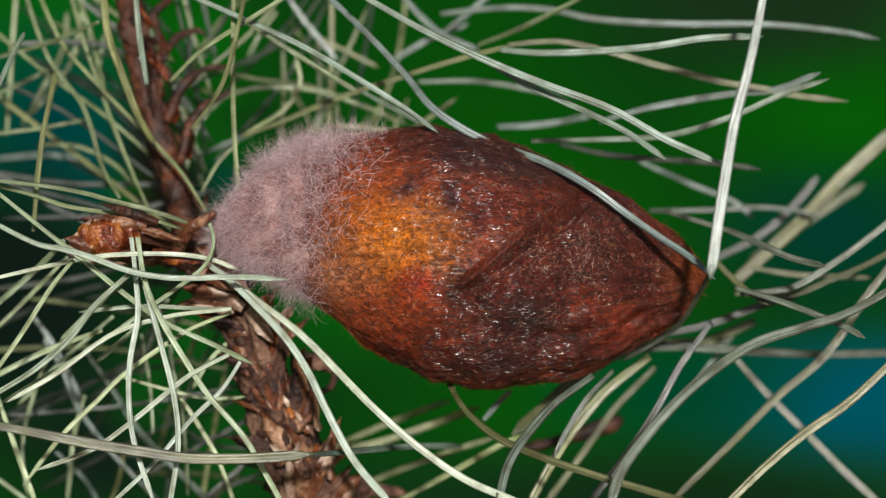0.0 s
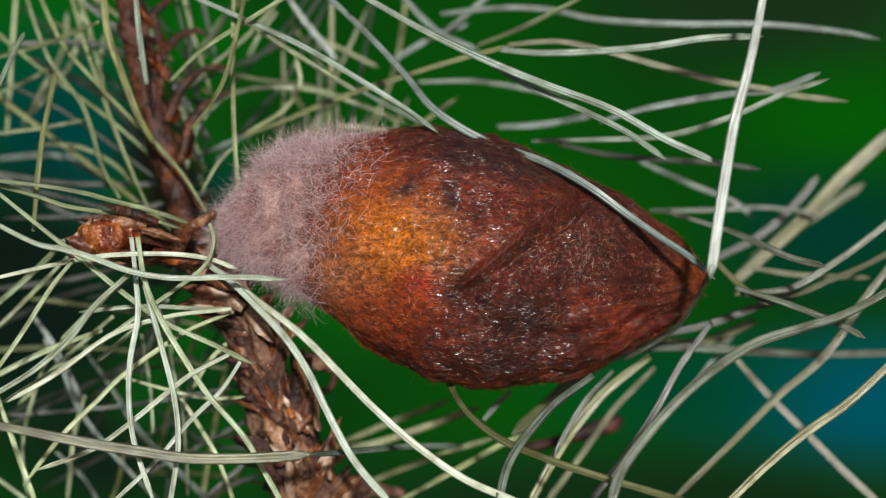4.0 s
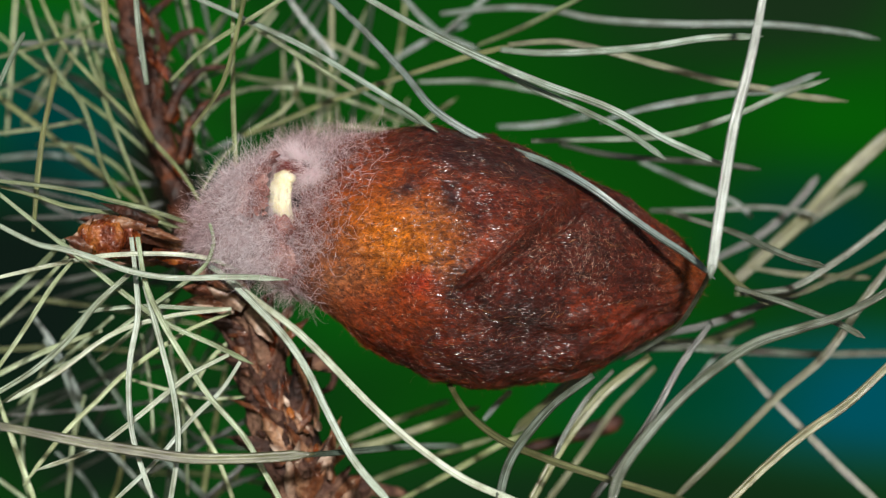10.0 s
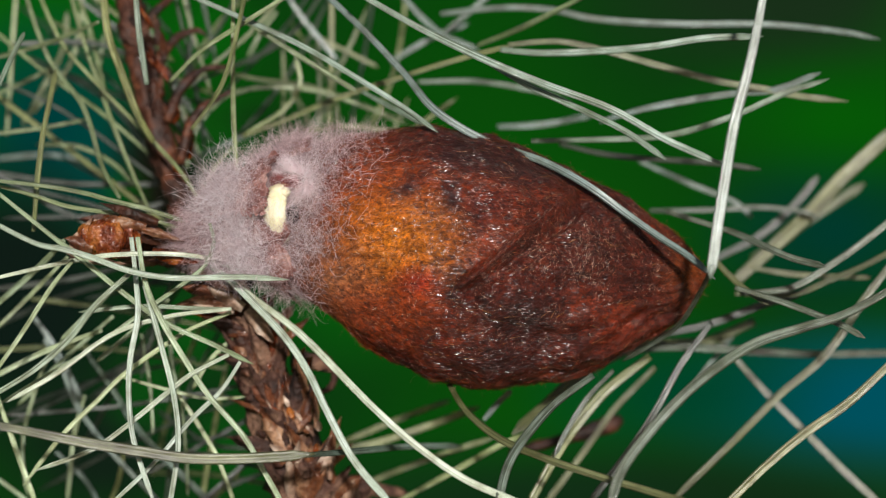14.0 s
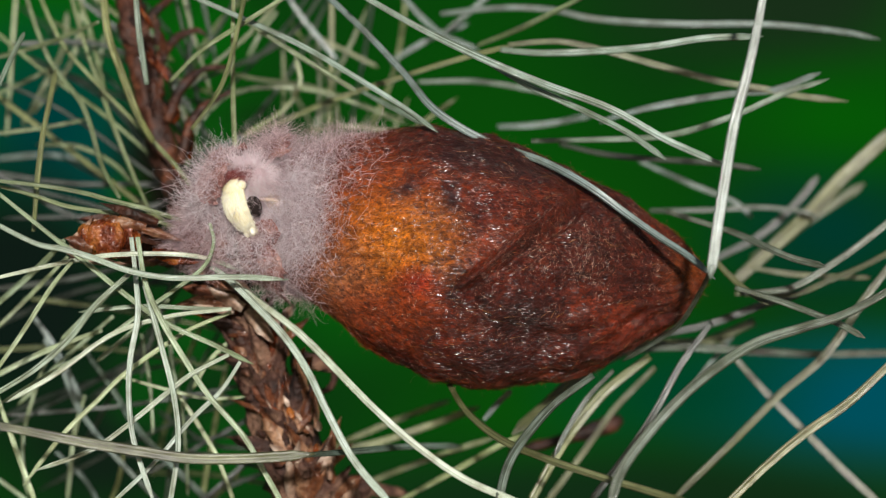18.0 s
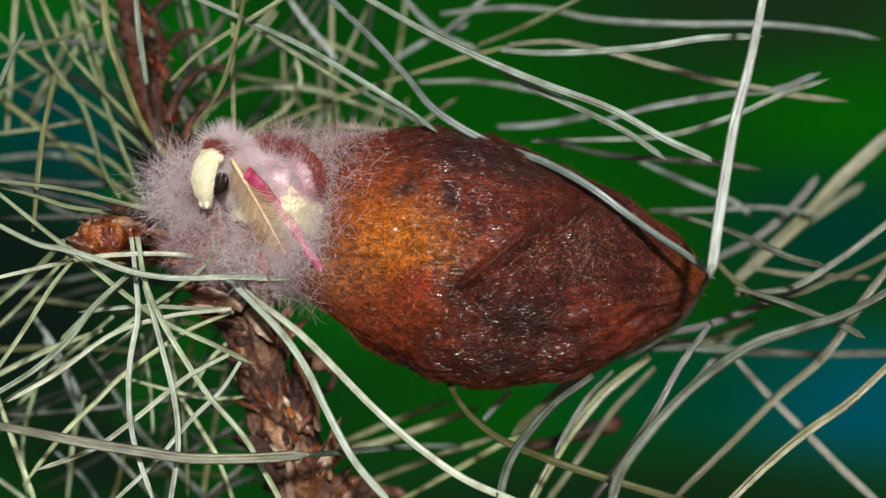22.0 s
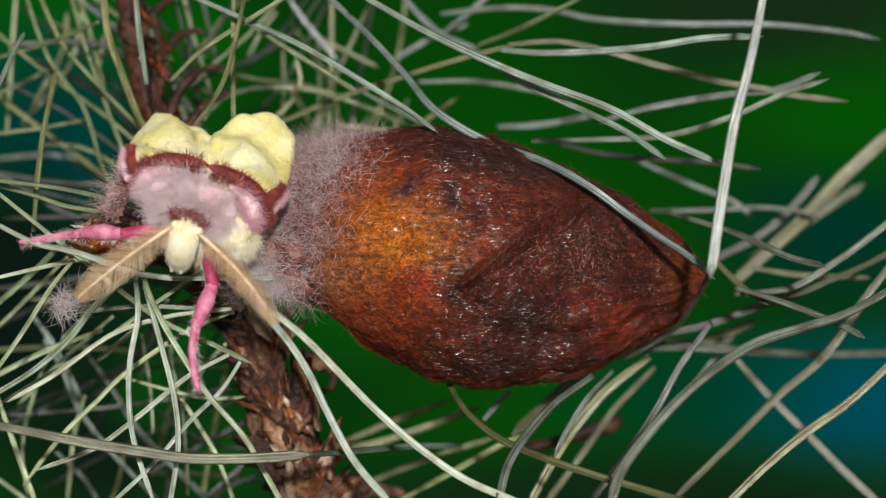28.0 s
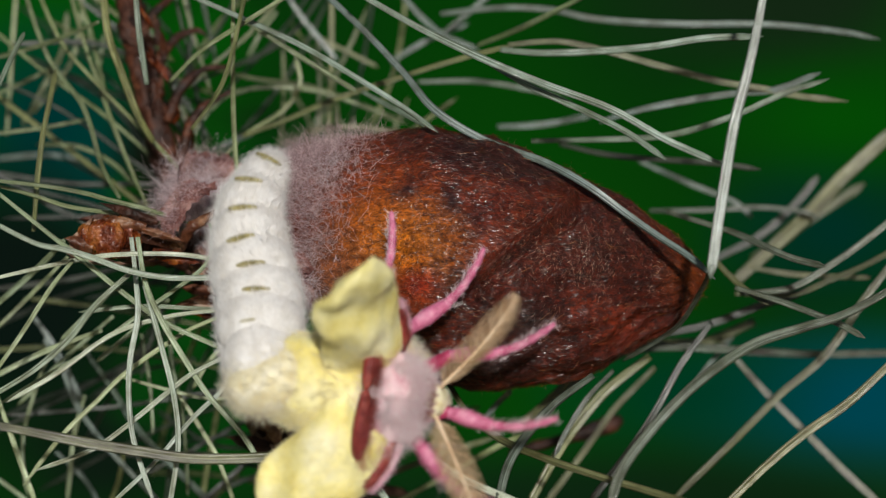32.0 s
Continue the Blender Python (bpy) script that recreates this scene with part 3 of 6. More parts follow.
needle("y", 0.62, (-22.2, 16.0, 12.5), (-17.7, 14.9, 14.1), (-13.3, 13.7, 15.9), (-8.9, 12.6, 17.4), (-5.2, 11.4, 18.5), (-0.9, 10.3, 19.8), (4.0, 9.1, 21.1), (8.2, 8.0, 22.0))
needle("d", 0.73, (7.0, 8.0, 21.9), (10.7, 8.5, 22.3), (13.8, 9.0, 22.2), (18.7, 9.5, 21.1), (24.2, 10.0, 19.6), (30.4, 10.5, 18.1), (34.8, 11.0, 17.4), (39.1, 11.5, 16.6), (44.3, 12.0, 16.1))
needle("s", 0.82, (6.1, 6.0, 21.2), (10.5, 4.0, 20.7), (15.7, 2.0, 20.7), (21.5, 0.0, 21.0), (27.1, -2.0, 21.7), (32.7, -4.0, 21.7))
needle("b", 0.83, (-0.3, 24.0, 26.9), (6.2, 23.4, 27.5), (12.0, 22.9, 27.3), (17.7, 22.3, 26.1), (26.6, 21.7, 25.5), (36.2, 21.1, 25.4), (44.4, 20.6, 24.6), (49.3, 20.0, 23.6))
needle("g", 0.67, (3.8, 14.0, 22.4), (8.4, 11.3, 24.0), (13.1, 8.7, 26.1), (16.0, 6.0, 27.4))
needle("b", 1.08, (31.1, -18.0, 26.1), (29.4, -18.4, 17.9), (27.9, -18.8, 12.2), (26.8, -19.2, 6.0), (26.0, -19.6, 1.1), (25.4, -20.0, -2.9))
needle("s", 0.72, (9.5, 8.0, 11.6), (16.1, 7.3, 11.7), (22.1, 6.7, 11.9), (26.2, 6.0, 12.6), (31.0, 5.3, 14.2), (36.3, 4.7, 16.5), (40.8, 4.0, 18.0))
needle("b", 0.74, (17.2, 14.0, 14.0), (22.7, 13.0, 15.5), (31.2, 12.0, 16.9), (36.0, 11.0, 17.3), (40.9, 10.0, 19.1))
needle("b", 0.59, (-2.9, 28.0, 19.4), (4.3, 28.7, 19.5), (11.6, 29.3, 18.2), (15.6, 30.0, 16.6))
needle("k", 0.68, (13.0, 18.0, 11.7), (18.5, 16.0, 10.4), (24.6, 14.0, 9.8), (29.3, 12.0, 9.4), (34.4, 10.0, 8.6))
needle("b", 0.60, (22.9, 30.0, 10.3), (28.8, 30.0, 7.7), (34.1, 30.0, 5.5), (36.2, 30.0, 3.6))
needle("n", 0.59, (23.8, 26.0, 4.4), (30.3, 26.0, 4.5), (36.2, 26.0, 4.8), (41.4, 26.0, 4.3), (43.2, 26.0, 3.5))
needle("n", 0.76, (23.8, 6.0, 4.0), (30.3, 2.5, 1.8), (32.8, -1.0, 0.5), (35.5, -4.5, -0.9), (38.5, -8.0, -1.8))
needle("n", 0.62, (25.6, -20.0, -1.6), (25.1, -14.5, -4.1), (23.8, -9.0, -7.3), (22.0, -3.5, -9.3), (18.7, 2.0, -11.8))
needle("o", 1.71, (33.6, 26.0, -3.8), (38.3, 27.0, 0.4), (42.4, 28.0, 4.0), (46.5, 29.0, 8.3), (53.9, 30.0, 14.9))
needle("y", 1.37, (37.5, 40.0, -1.3), (44.3, 40.0, 3.5), (51.2, 40.0, 8.0))
needle("k", 0.93, (31.5, 30.0, -1.3), (36.8, 30.0, 1.4), (40.7, 30.0, 4.7), (44.0, 30.0, 8.7))
needle("o", 0.77, (28.3, 4.0, -0.8), (31.1, 2.0, -3.8), (33.9, 0.0, -5.8))
needle("o", 0.67, (31.3, 8.0, -4.8), (37.5, 9.0, -4.9), (42.0, 10.0, -3.3), (46.4, 11.0, -1.5), (50.3, 12.0, 0.7))
needle("n", 0.78, (31.4, 4.0, -4.7), (36.8, 4.5, -4.1), (41.1, 5.0, -1.7), (45.4, 5.5, 1.3), (49.1, 6.0, 4.3))
needle("o", 0.69, (34.5, 18.0, -2.1), (38.9, 18.0, -2.8), (43.9, 18.0, -3.1), (48.0, 18.0, -3.2))
needle("n", 0.70, (30.3, 0.0, -4.0), (34.2, -1.5, -5.2), (37.4, -3.0, -6.4), (40.1, -4.5, -7.5), (42.7, -6.0, -9.0))
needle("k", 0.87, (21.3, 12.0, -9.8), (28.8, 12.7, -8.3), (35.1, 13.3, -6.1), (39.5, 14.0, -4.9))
needle("n", 1.04, (46.4, -10.0, -3.0), (40.0, -11.5, -6.3), (35.3, -13.0, -7.7), (30.6, -14.5, -9.1), (26.6, -16.0, -11.4), (23.1, -17.5, -14.1), (19.7, -19.0, -17.5), (16.9, -20.5, -21.1), (15.5, -22.0, -25.0))
needle("o", 1.04, (49.9, 10.0, 0.1), (45.6, 10.0, -5.4), (43.2, 10.0, -9.1), (40.7, 10.0, -12.2), (36.4, 10.0, -15.8), (30.9, 10.0, -21.3), (23.6, 10.0, -28.4))
needle("d", 1.04, (48.6, -2.0, -9.3), (42.1, -3.0, -15.3), (36.7, -4.0, -19.0), (31.9, -5.0, -22.9), (27.8, -6.0, -26.8))
needle("o", 0.83, (31.2, 22.0, -10.2), (36.2, 21.0, -15.9), (41.1, 20.0, -20.9), (45.4, 19.0, -25.3), (50.3, 18.0, -29.9))
needle("n", 0.95, (19.3, 18.0, -11.4), (26.4, 19.0, -11.0), (34.7, 20.0, -11.5), (42.5, 21.0, -11.9), (53.6, 22.0, -11.7))
needle("o", 1.39, (35.6, 24.0, -8.3), (29.9, 22.0, -10.5), (24.6, 20.0, -10.8), (19.6, 18.0, -11.6), (14.8, 16.0, -14.3), (10.9, 14.0, -17.6), (7.5, 12.0, -20.3))
needle("n", 0.96, (15.2, -6.0, -12.8), (11.4, -7.6, -15.4), (8.8, -9.2, -18.0), (6.8, -10.8, -20.7), (5.8, -12.4, -23.3), (5.3, -14.0, -25.9))
needle("y", 1.20, (22.2, 8.0, -11.5), (17.3, 7.0, -15.3), (13.9, 6.0, -19.2), (11.7, 5.0, -22.4), (8.7, 4.0, -27.7))
needle("n", 0.59, (18.0, 4.0, -12.8), (15.2, 3.3, -15.7), (13.1, 2.7, -18.9), (11.7, 2.0, -21.7))
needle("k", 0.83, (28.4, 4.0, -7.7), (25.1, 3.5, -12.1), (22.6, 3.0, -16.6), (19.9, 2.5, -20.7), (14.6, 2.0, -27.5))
needle("o", 0.76, (23.9, 20.0, -13.3), (19.5, 20.0, -17.8), (16.3, 20.0, -22.2), (11.2, 20.0, -29.2))
needle("o", 0.79, (0.6, 0.0, -14.0), (2.4, -3.3, -16.6), (5.5, -6.7, -19.0), (9.3, -10.0, -20.5), (14.7, -13.3, -22.1), (20.0, -16.7, -23.4), (25.0, -20.0, -24.7))
needle("y", 0.70, (-14.3, 20.0, -28.9), (-7.9, 19.3, -26.0), (-1.5, 18.7, -23.5), (6.1, 18.0, -20.9))
needle("y", 0.84, (-15.4, 24.0, -22.9), (-8.7, 24.0, -22.4), (-2.2, 24.0, -20.4), (4.3, 24.0, -18.0))
needle("y", 0.72, (-12.7, 28.0, -22.9), (-5.5, 28.0, -19.9), (1.0, 28.0, -17.5))
needle("g", 0.68, (-5.2, 14.0, -27.9), (1.0, 12.7, -24.4), (5.9, 11.3, -21.5), (8.9, 10.0, -20.1))
needle("b", 0.62, (4.4, 12.0, -18.7), (5.9, 12.0, -16.9), (7.5, 12.0, -15.4))
needle("o", 1.10, (-44.5, -16.0, -16.8), (-38.6, -15.7, -18.0), (-34.2, -15.3, -18.9), (-29.3, -15.0, -19.7), (-24.4, -14.7, -20.4), (-18.4, -14.3, -20.4), (-12.4, -14.0, -20.0))
needle("b", 0.71, (-13.7, -10.0, -20.5), (-8.4, -2.7, -20.7), (-3.8, 4.7, -20.9), (2.2, 12.0, -21.5))
needle("w", 0.79, (-24.0, -2.0, -1.7), (-21.0, -4.0, -3.9), (-16.2, -6.0, -8.7), (-13.5, -8.0, -12.4), (-11.5, -10.0, -16.2), (-8.6, -12.0, -21.1), (-4.4, -14.0, -25.6))
needle("w", 0.79, (-23.2, -2.0, -2.2), (-19.3, -3.7, -5.0), (-14.6, -5.4, -8.5), (-11.0, -7.1, -11.9), (-7.0, -8.9, -15.8), (-2.5, -10.6, -19.6), (2.6, -12.3, -22.9), (9.7, -14.0, -25.6))
needle("w", 0.62, (-44.9, -14.0, 3.1), (-40.1, -13.0, 0.6), (-37.5, -12.0, 0.0), (-34.9, -11.0, -0.8), (-31.1, -10.0, -2.2), (-26.8, -9.0, -2.9), (-20.6, -8.0, -2.8), (-15.5, -7.0, -3.1))
needle("p", 0.57, (-45.6, -8.0, 6.4), (-40.0, -7.3, 1.8), (-36.7, -6.7, -0.8), (-32.8, -6.0, -4.1), (-28.3, -5.3, -7.4), (-23.2, -4.7, -9.8), (-19.3, -4.0, -11.8))
needle("p", 0.63, (-30.6, -8.0, 1.2), (-29.9, -7.7, -3.3), (-28.4, -7.4, -7.0), (-26.1, -7.1, -11.0), (-23.6, -6.9, -14.8), (-20.2, -6.6, -18.8), (-17.9, -6.3, -22.8), (-15.7, -6.0, -26.8))
needle("w", 0.52, (-45.6, -8.0, -3.1), (-40.7, -7.0, -1.9), (-37.4, -6.0, -1.2), (-33.5, -5.0, -0.6), (-27.9, -4.0, -0.5), (-24.0, -3.0, -1.0), (-20.9, -2.0, -2.2))
needle("g", 0.52, (-46.0, -6.0, 7.0), (-40.5, -4.8, 6.4), (-36.6, -3.6, 5.7), (-34.5, -2.4, 5.1), (-30.6, -1.2, 4.1), (-25.8, 0.0, 2.5))
needle("g", 0.47, (-46.4, -4.0, 6.7), (-42.0, -2.8, 5.5), (-38.7, -1.6, 4.4), (-34.2, -0.4, 3.7), (-30.8, 0.8, 3.2), (-27.2, 2.0, 2.1))
needle("w", 0.62, (-31.8, -4.0, 1.2), (-31.2, -5.3, -2.8), (-30.8, -6.7, -6.8), (-31.4, -8.0, -11.3), (-31.3, -9.3, -15.7), (-30.5, -10.7, -19.6), (-28.2, -12.0, -25.8))
needle("w", 0.62, (-31.2, -4.0, 1.2), (-30.3, -5.3, -3.4), (-28.6, -6.7, -9.1), (-27.0, -8.0, -14.7), (-26.4, -9.3, -19.1), (-26.6, -10.7, -22.4), (-27.1, -12.0, -26.1))
needle("p", 0.66, (-39.3, 0.0, 0.9), (-43.2, 4.0, -2.4), (-48.8, 8.0, -6.7))
needle("p", 0.48, (-39.3, 2.0, -0.8), (-44.2, 6.0, -5.2), (-49.2, 10.0, -9.4))
needle("p", 0.51, (-37.1, -8.0, -1.1), (-39.6, -6.7, -4.0), (-42.7, -5.3, -8.5), (-46.4, -4.0, -13.5))
needle("p", 0.59, (-32.8, 0.0, -2.8), (-36.3, 2.0, -5.9), (-40.5, 4.0, -9.8))
needle("w", 0.68, (-30.8, -8.0, -1.9), (-34.9, -7.5, -5.6), (-37.8, -7.0, -9.2), (-41.3, -6.5, -12.2), (-46.0, -6.0, -15.1))
needle("p", 0.46, (-23.6, -6.0, 2.6), (-23.3, -5.1, 0.6), (-24.3, -4.3, -1.7), (-26.8, -3.4, -3.7), (-31.0, -2.6, -6.6), (-35.8, -1.7, -10.0), (-40.6, -0.9, -12.9), (-46.6, 0.0, -16.4))
needle("w", 0.52, (-21.6, -4.0, -6.1), (-28.0, -3.5, -6.9), (-33.8, -3.0, -8.7), (-39.7, -2.5, -12.8), (-45.0, -2.0, -15.8))
needle("p", 0.60, (-35.7, 2.0, -8.5), (-42.0, 4.0, -10.8), (-48.4, 6.0, -13.9))
needle("p", 0.53, (-21.8, -2.0, -6.5), (-25.9, -1.3, -8.2), (-28.9, -0.7, -10.0), (-33.1, 0.0, -13.0), (-36.1, 0.7, -15.9), (-39.8, 1.3, -19.5), (-44.0, 2.0, -24.8))
needle("w", 0.57, (-21.5, -8.0, -10.6), (-25.3, -7.2, -12.6), (-28.2, -6.4, -14.8), (-32.3, -5.6, -18.1), (-35.9, -4.8, -20.5), (-41.8, -4.0, -22.7))
needle("w", 0.51, (-20.5, -6.0, -11.4), (-22.5, -6.0, -14.4), (-25.4, -6.0, -17.2), (-29.4, -6.0, -21.8), (-34.0, -6.0, -26.2))
needle("p", 0.42, (-33.9, 4.0, -13.5), (-28.9, 4.0, -14.9), (-24.7, 4.0, -15.8), (-20.8, 4.0, -15.6))
needle("w", 0.47, (-21.8, -2.0, -6.2), (-25.8, -2.0, -6.1), (-31.1, -2.0, -5.9), (-37.5, -2.0, -6.5))
needle("b", 0.69, (-43.8, 14.0, -9.9), (-42.0, 14.8, -13.3), (-40.6, 15.6, -17.1), (-38.5, 16.4, -20.5), (-35.8, 17.2, -23.9), (-30.6, 18.0, -29.3))
needle("b", 0.75, (-39.4, 14.0, -11.1), (-36.5, 15.5, -15.6), (-34.2, 17.0, -19.7), (-30.6, 18.5, -24.0), (-25.1, 20.0, -29.5))
needle("p", 0.50, (-49.6, 12.0, -24.3), (-45.0, 14.0, -28.2))
needle("p", 0.59, (-46.7, 2.0, -15.3), (-44.8, 3.0, -21.3), (-42.9, 4.0, -27.1))
needle("p", 0.43, (-32.9, 12.0, -9.2), (-32.0, 12.0, -14.7), (-31.6, 12.0, -20.3))
needle("p", 0.54, (-28.5, 6.0, -15.0), (-26.1, 6.0, -18.6), (-24.0, 6.0, -22.3), (-22.0, 6.0, -27.6))
needle("p", 0.43, (-28.3, 10.0, -16.5), (-27.8, 10.0, -22.0), (-27.6, 10.0, -26.8))
needle("p", 0.44, (-30.1, 14.0, -8.6), (-29.8, 14.0, -12.4), (-29.1, 14.0, -16.1))
needle("p", 0.48, (-21.9, 6.0, -9.0), (-25.0, 7.0, -12.0), (-26.9, 8.0, -15.1))
needle("p", 0.54, (-28.9, 4.0, -5.3), (-33.7, 4.0, -9.5), (-36.6, 4.0, -11.9))
needle("p", 0.49, (-35.4, 8.0, -7.2), (-41.4, 11.0, -12.2), (-46.9, 14.0, -17.3))
needle("p", 0.50, (-42.8, 12.0, -11.0), (-44.9, 13.3, -16.1), (-46.4, 14.7, -21.7), (-46.0, 16.0, -27.5))
needle("b", 0.64, (-46.1, 20.0, -7.6), (-43.5, 20.0, -11.4), (-40.3, 20.0, -17.8))
needle("p", 0.51, (-39.7, 16.0, -16.2), (-41.3, 18.0, -21.4), (-42.3, 20.0, -28.6))
needle("b", 0.52, (-43.9, 22.0, -23.0), (-40.8, 23.0, -26.3), (-39.0, 24.0, -29.7))
needle("y", 0.51, (-35.9, 20.0, -22.8), (-36.8, 22.0, -26.2), (-38.4, 24.0, -30.0))
needle("y", 0.40, (-19.1, 34.0, 25.6), (-18.9, 34.0, 19.5), (-19.3, 34.0, 12.1))
needle("g", 0.57, (-22.0, 18.0, 12.9), (-17.9, 18.0, 15.5), (-16.0, 18.0, 18.4), (-16.5, 18.0, 21.5))
needle("y", 0.52, (-26.3, 26.0, 20.8), (-21.8, 27.0, 19.7), (-16.0, 28.0, 19.0), (-10.8, 29.0, 17.3), (-3.6, 30.0, 14.6))
needle("y", 0.54, (-15.0, 34.0, 25.6), (-14.6, 34.0, 19.5), (-15.0, 34.0, 13.2))
needle("y", 0.58, (-15.6, 22.0, 13.4), (-10.5, 22.0, 13.9), (-5.4, 22.0, 13.3), (-1.5, 22.0, 12.9))
needle("g", 0.58, (-24.8, 24.0, 17.5), (-21.0, 24.5, 18.5), (-15.8, 25.0, 18.4), (-10.7, 25.5, 17.0), (-4.2, 26.0, 14.3))
needle("b", 0.72, (-5.6, 30.0, 30.5), (-0.9, 29.0, 25.6), (4.3, 28.0, 23.0))
needle("b", 0.67, (-0.3, 32.0, 25.2), (4.4, 32.0, 29.0), (6.4, 32.0, 30.7))
needle("b", 0.67, (-6.3, 34.0, 22.2), (-1.6, 34.0, 24.9), (3.1, 34.0, 26.8))
needle("b", 0.72, (-18.6, 28.0, 30.2), (-15.7, 28.0, 26.0), (-12.1, 28.0, 21.7))
needle("y", 0.53, (-15.6, 32.0, 25.4), (-11.6, 32.0, 23.4), (-7.6, 32.0, 21.4))
needle("g", 0.43, (-26.1, 10.0, 6.2), (-24.4, 10.0, 9.2), (-22.1, 10.0, 11.6))
needle("b", 0.53, (-28.7, 30.0, 11.0), (-25.4, 30.0, 12.3), (-22.1, 30.0, 13.6))
needle("g", 0.52, (-34.9, 22.0, 7.1), (-37.6, 23.3, 9.7), (-41.7, 24.7, 11.7), (-47.1, 26.0, 12.1))
needle("g", 0.53, (-29.8, 28.0, 9.3), (-28.5, 28.7, 14.5), (-25.3, 29.3, 17.9), (-22.7, 30.0, 18.6))
needle("b", 0.61, (6.5, 36.0, 14.6), (11.9, 36.0, 14.9), (18.0, 36.0, 16.0))
needle("g", 0.47, (-23.1, 34.0, 22.9), (-21.7, 34.0, 25.6), (-19.7, 34.0, 28.3))
needle("b", 0.69, (-53.8, 40.0, 11.0), (-48.3, 40.0, 11.4), (-42.8, 40.0, 10.7))
needle("p", 0.52, (-23.7, 26.0, -7.7), (-21.2, 27.0, -10.4), (-22.6, 28.0, -17.0))
needle("g", 0.56, (-16.5, 16.0, -3.7), (-17.7, 15.3, -1.8), (-19.6, 14.7, -0.9), (-22.6, 14.0, -0.7))
needle("b", 0.65, (28.8, 24.0, -15.4), (30.8, 24.0, -12.9), (33.3, 24.0, -9.6))

# ---- cocoon ----
HEART = Vector((2.7, 0, -1.1))
PROFILE_X = np.array((-23.6, -22.4, -19.6, -14.3, -7.9, -1.4, 4.5, 12.7, 19.1, 24.4, 26.5, 27.6))
PROFILE_R = np.array((0.0, 2.4, 4.8, 7.6, 11.0, 13.0, 13.3, 10.9, 7.8, 4.1, 1.9, 0.0))
PROFILE_Z = np.array((1.7, 2.0, 3.0, 3.0, 1.0, -0.4, -1.5, -2.3, -2.7, -3.1, -3.1, -3.0))
DENSE = np.linspace(-23.6, 27.6, 400)
SOFT = np.hanning(23) / np.hanning(23).sum()
DENSE_R = np.convolve(np.pad(np.interp(DENSE, PROFILE_X, PROFILE_R), 11, mode="edge"), SOFT, "valid")
DENSE_Z = np.convolve(np.pad(np.interp(DENSE, PROFILE_X, PROFILE_Z), 11, mode="edge"), SOFT, "valid")


def fold(x, z, ax, az, bx, bz, wide):
    """How near a point lies to a crease from a to b, 0 to 1."""
    dx, dz = bx - ax, bz - az
    t = max(0.0, min(1.0, ((x - ax) * dx + (z - az) * dz) / (dx * dx + dz * dz)))
    d = math.hypot(x - ax - t * dx, z - az - t * dz)
    return math.exp(-(d / wide) ** 2)


def on_cocoon(x, phi, out=0.0):
    """A point of the cocoon's skin. phi: 0 faces the viewer, 90 degrees is the top."""
    r, c = float(np.interp(x, DENSE, DENSE_R)), float(np.interp(x, DENSE, DENSE_Z))
    y, z = -0.92 * r * math.cos(phi), c + r * math.sin(phi)
    lump = 0.55 * noise.noise((x * 0.16, y * 0.16, z * 0.16)) + 0.28 * noise.noise((x * 0.5, y * 0.5, z * 0.5)) + 0.16 * noise.noise((x * 1.5, y * 1.5, z * 1.5))
    if math.cos(phi) > 0:
        lump += -1.0 * fold(x, z, 2.7, -4.5, 13.9, 4.3, 0.55) + 1.2 * fold(x, z, 1.8, -3.5, 13.2, 5.3, 0.36)
        lump += 0.4 * fold(x, z, 13.5, -10.3, 19.0, -6.6, 0.5) - 0.4 * fold(x, z, 14.5, -10.8, 19.4, -7.6, 0.5)
        lump += 0.3 * fold(x, z, -11.0, -0.3, -4.6, -0.5, 0.22) - 0.28 * fold(x, z, -10.6, -0.9, -4.8, -1.0, 0.2) + 0.22 * fold(x, z, -10.0, -1.5, -5.6, -1.6, 0.2) + 0.25 * fold(x, z, 13.0, 2.0, 22.0, -0.5, 0.9)
        lump -= 0.5 * fold(x, z, 4.0, -8.0, 10.0, -8.8, 1.6)
    if x > 4:
        lump += 0.28 * min(1.0, (x - 4) / 8) * math.sin(phi * 11 + 3 * noise.noise((x * 0.2, phi * 1.5, 7.0))) + 0.12 * min(1.0, (x - 4) / 8) * math.sin(phi * 23 + 4 * noise.noise((x * 0.3, phi * 2, 2.0)))
    lump *= min(1.0, r / 4)
    k = 1 + (lump + out) / max(r, 0.8)
    return Vector((x, y * k, c + (z - c) * k))


cocoon = new("cocoon")
cocoon.location = W(*HEART)
tagged(cocoon, "red-brown silken moth cocoon with pinkish floss, wedged in pine needles", "cocoon")


def from_heart(p):
    return (p - HEART) / 1000


def shell():
    n, m, verts, faces = 240, 300, [], []
    rng = random.Random(3)
    lip = [-16.0 + 1.2 * math.sin(3 * a) + rng.uniform(-0.5, 0.5) for a in [2 * math.pi * j / m for j in range(m)]]
    for side in (0, 1):
        for i in range(n + 1):
            u = i / n
            for j in range(m):
                x = lip[j] + (27.5 - lip[j]) * (u ** 0.95)
                p = on_cocoon(x, 2 * math.pi * j / m, -0.45 * side * min(1, (1 - u) * 6))
                verts.append(from_heart(p))
    k = (n + 1) * m
    for i in range(n):
        for j in range(m):
            a, b = i * m + j, i * m + (j + 1) % m
            faces.append((a, a + m, b + m, b))
            faces.append((k + a, k + b, k + b + m, k + a + m))
    for j in range(m):
        faces.append((j, (j + 1) % m, k + (j + 1) % m, k + j))
    part("shell", solid("shell", verts, faces, shell_silk), cocoon, "tough red-brown silk shell")


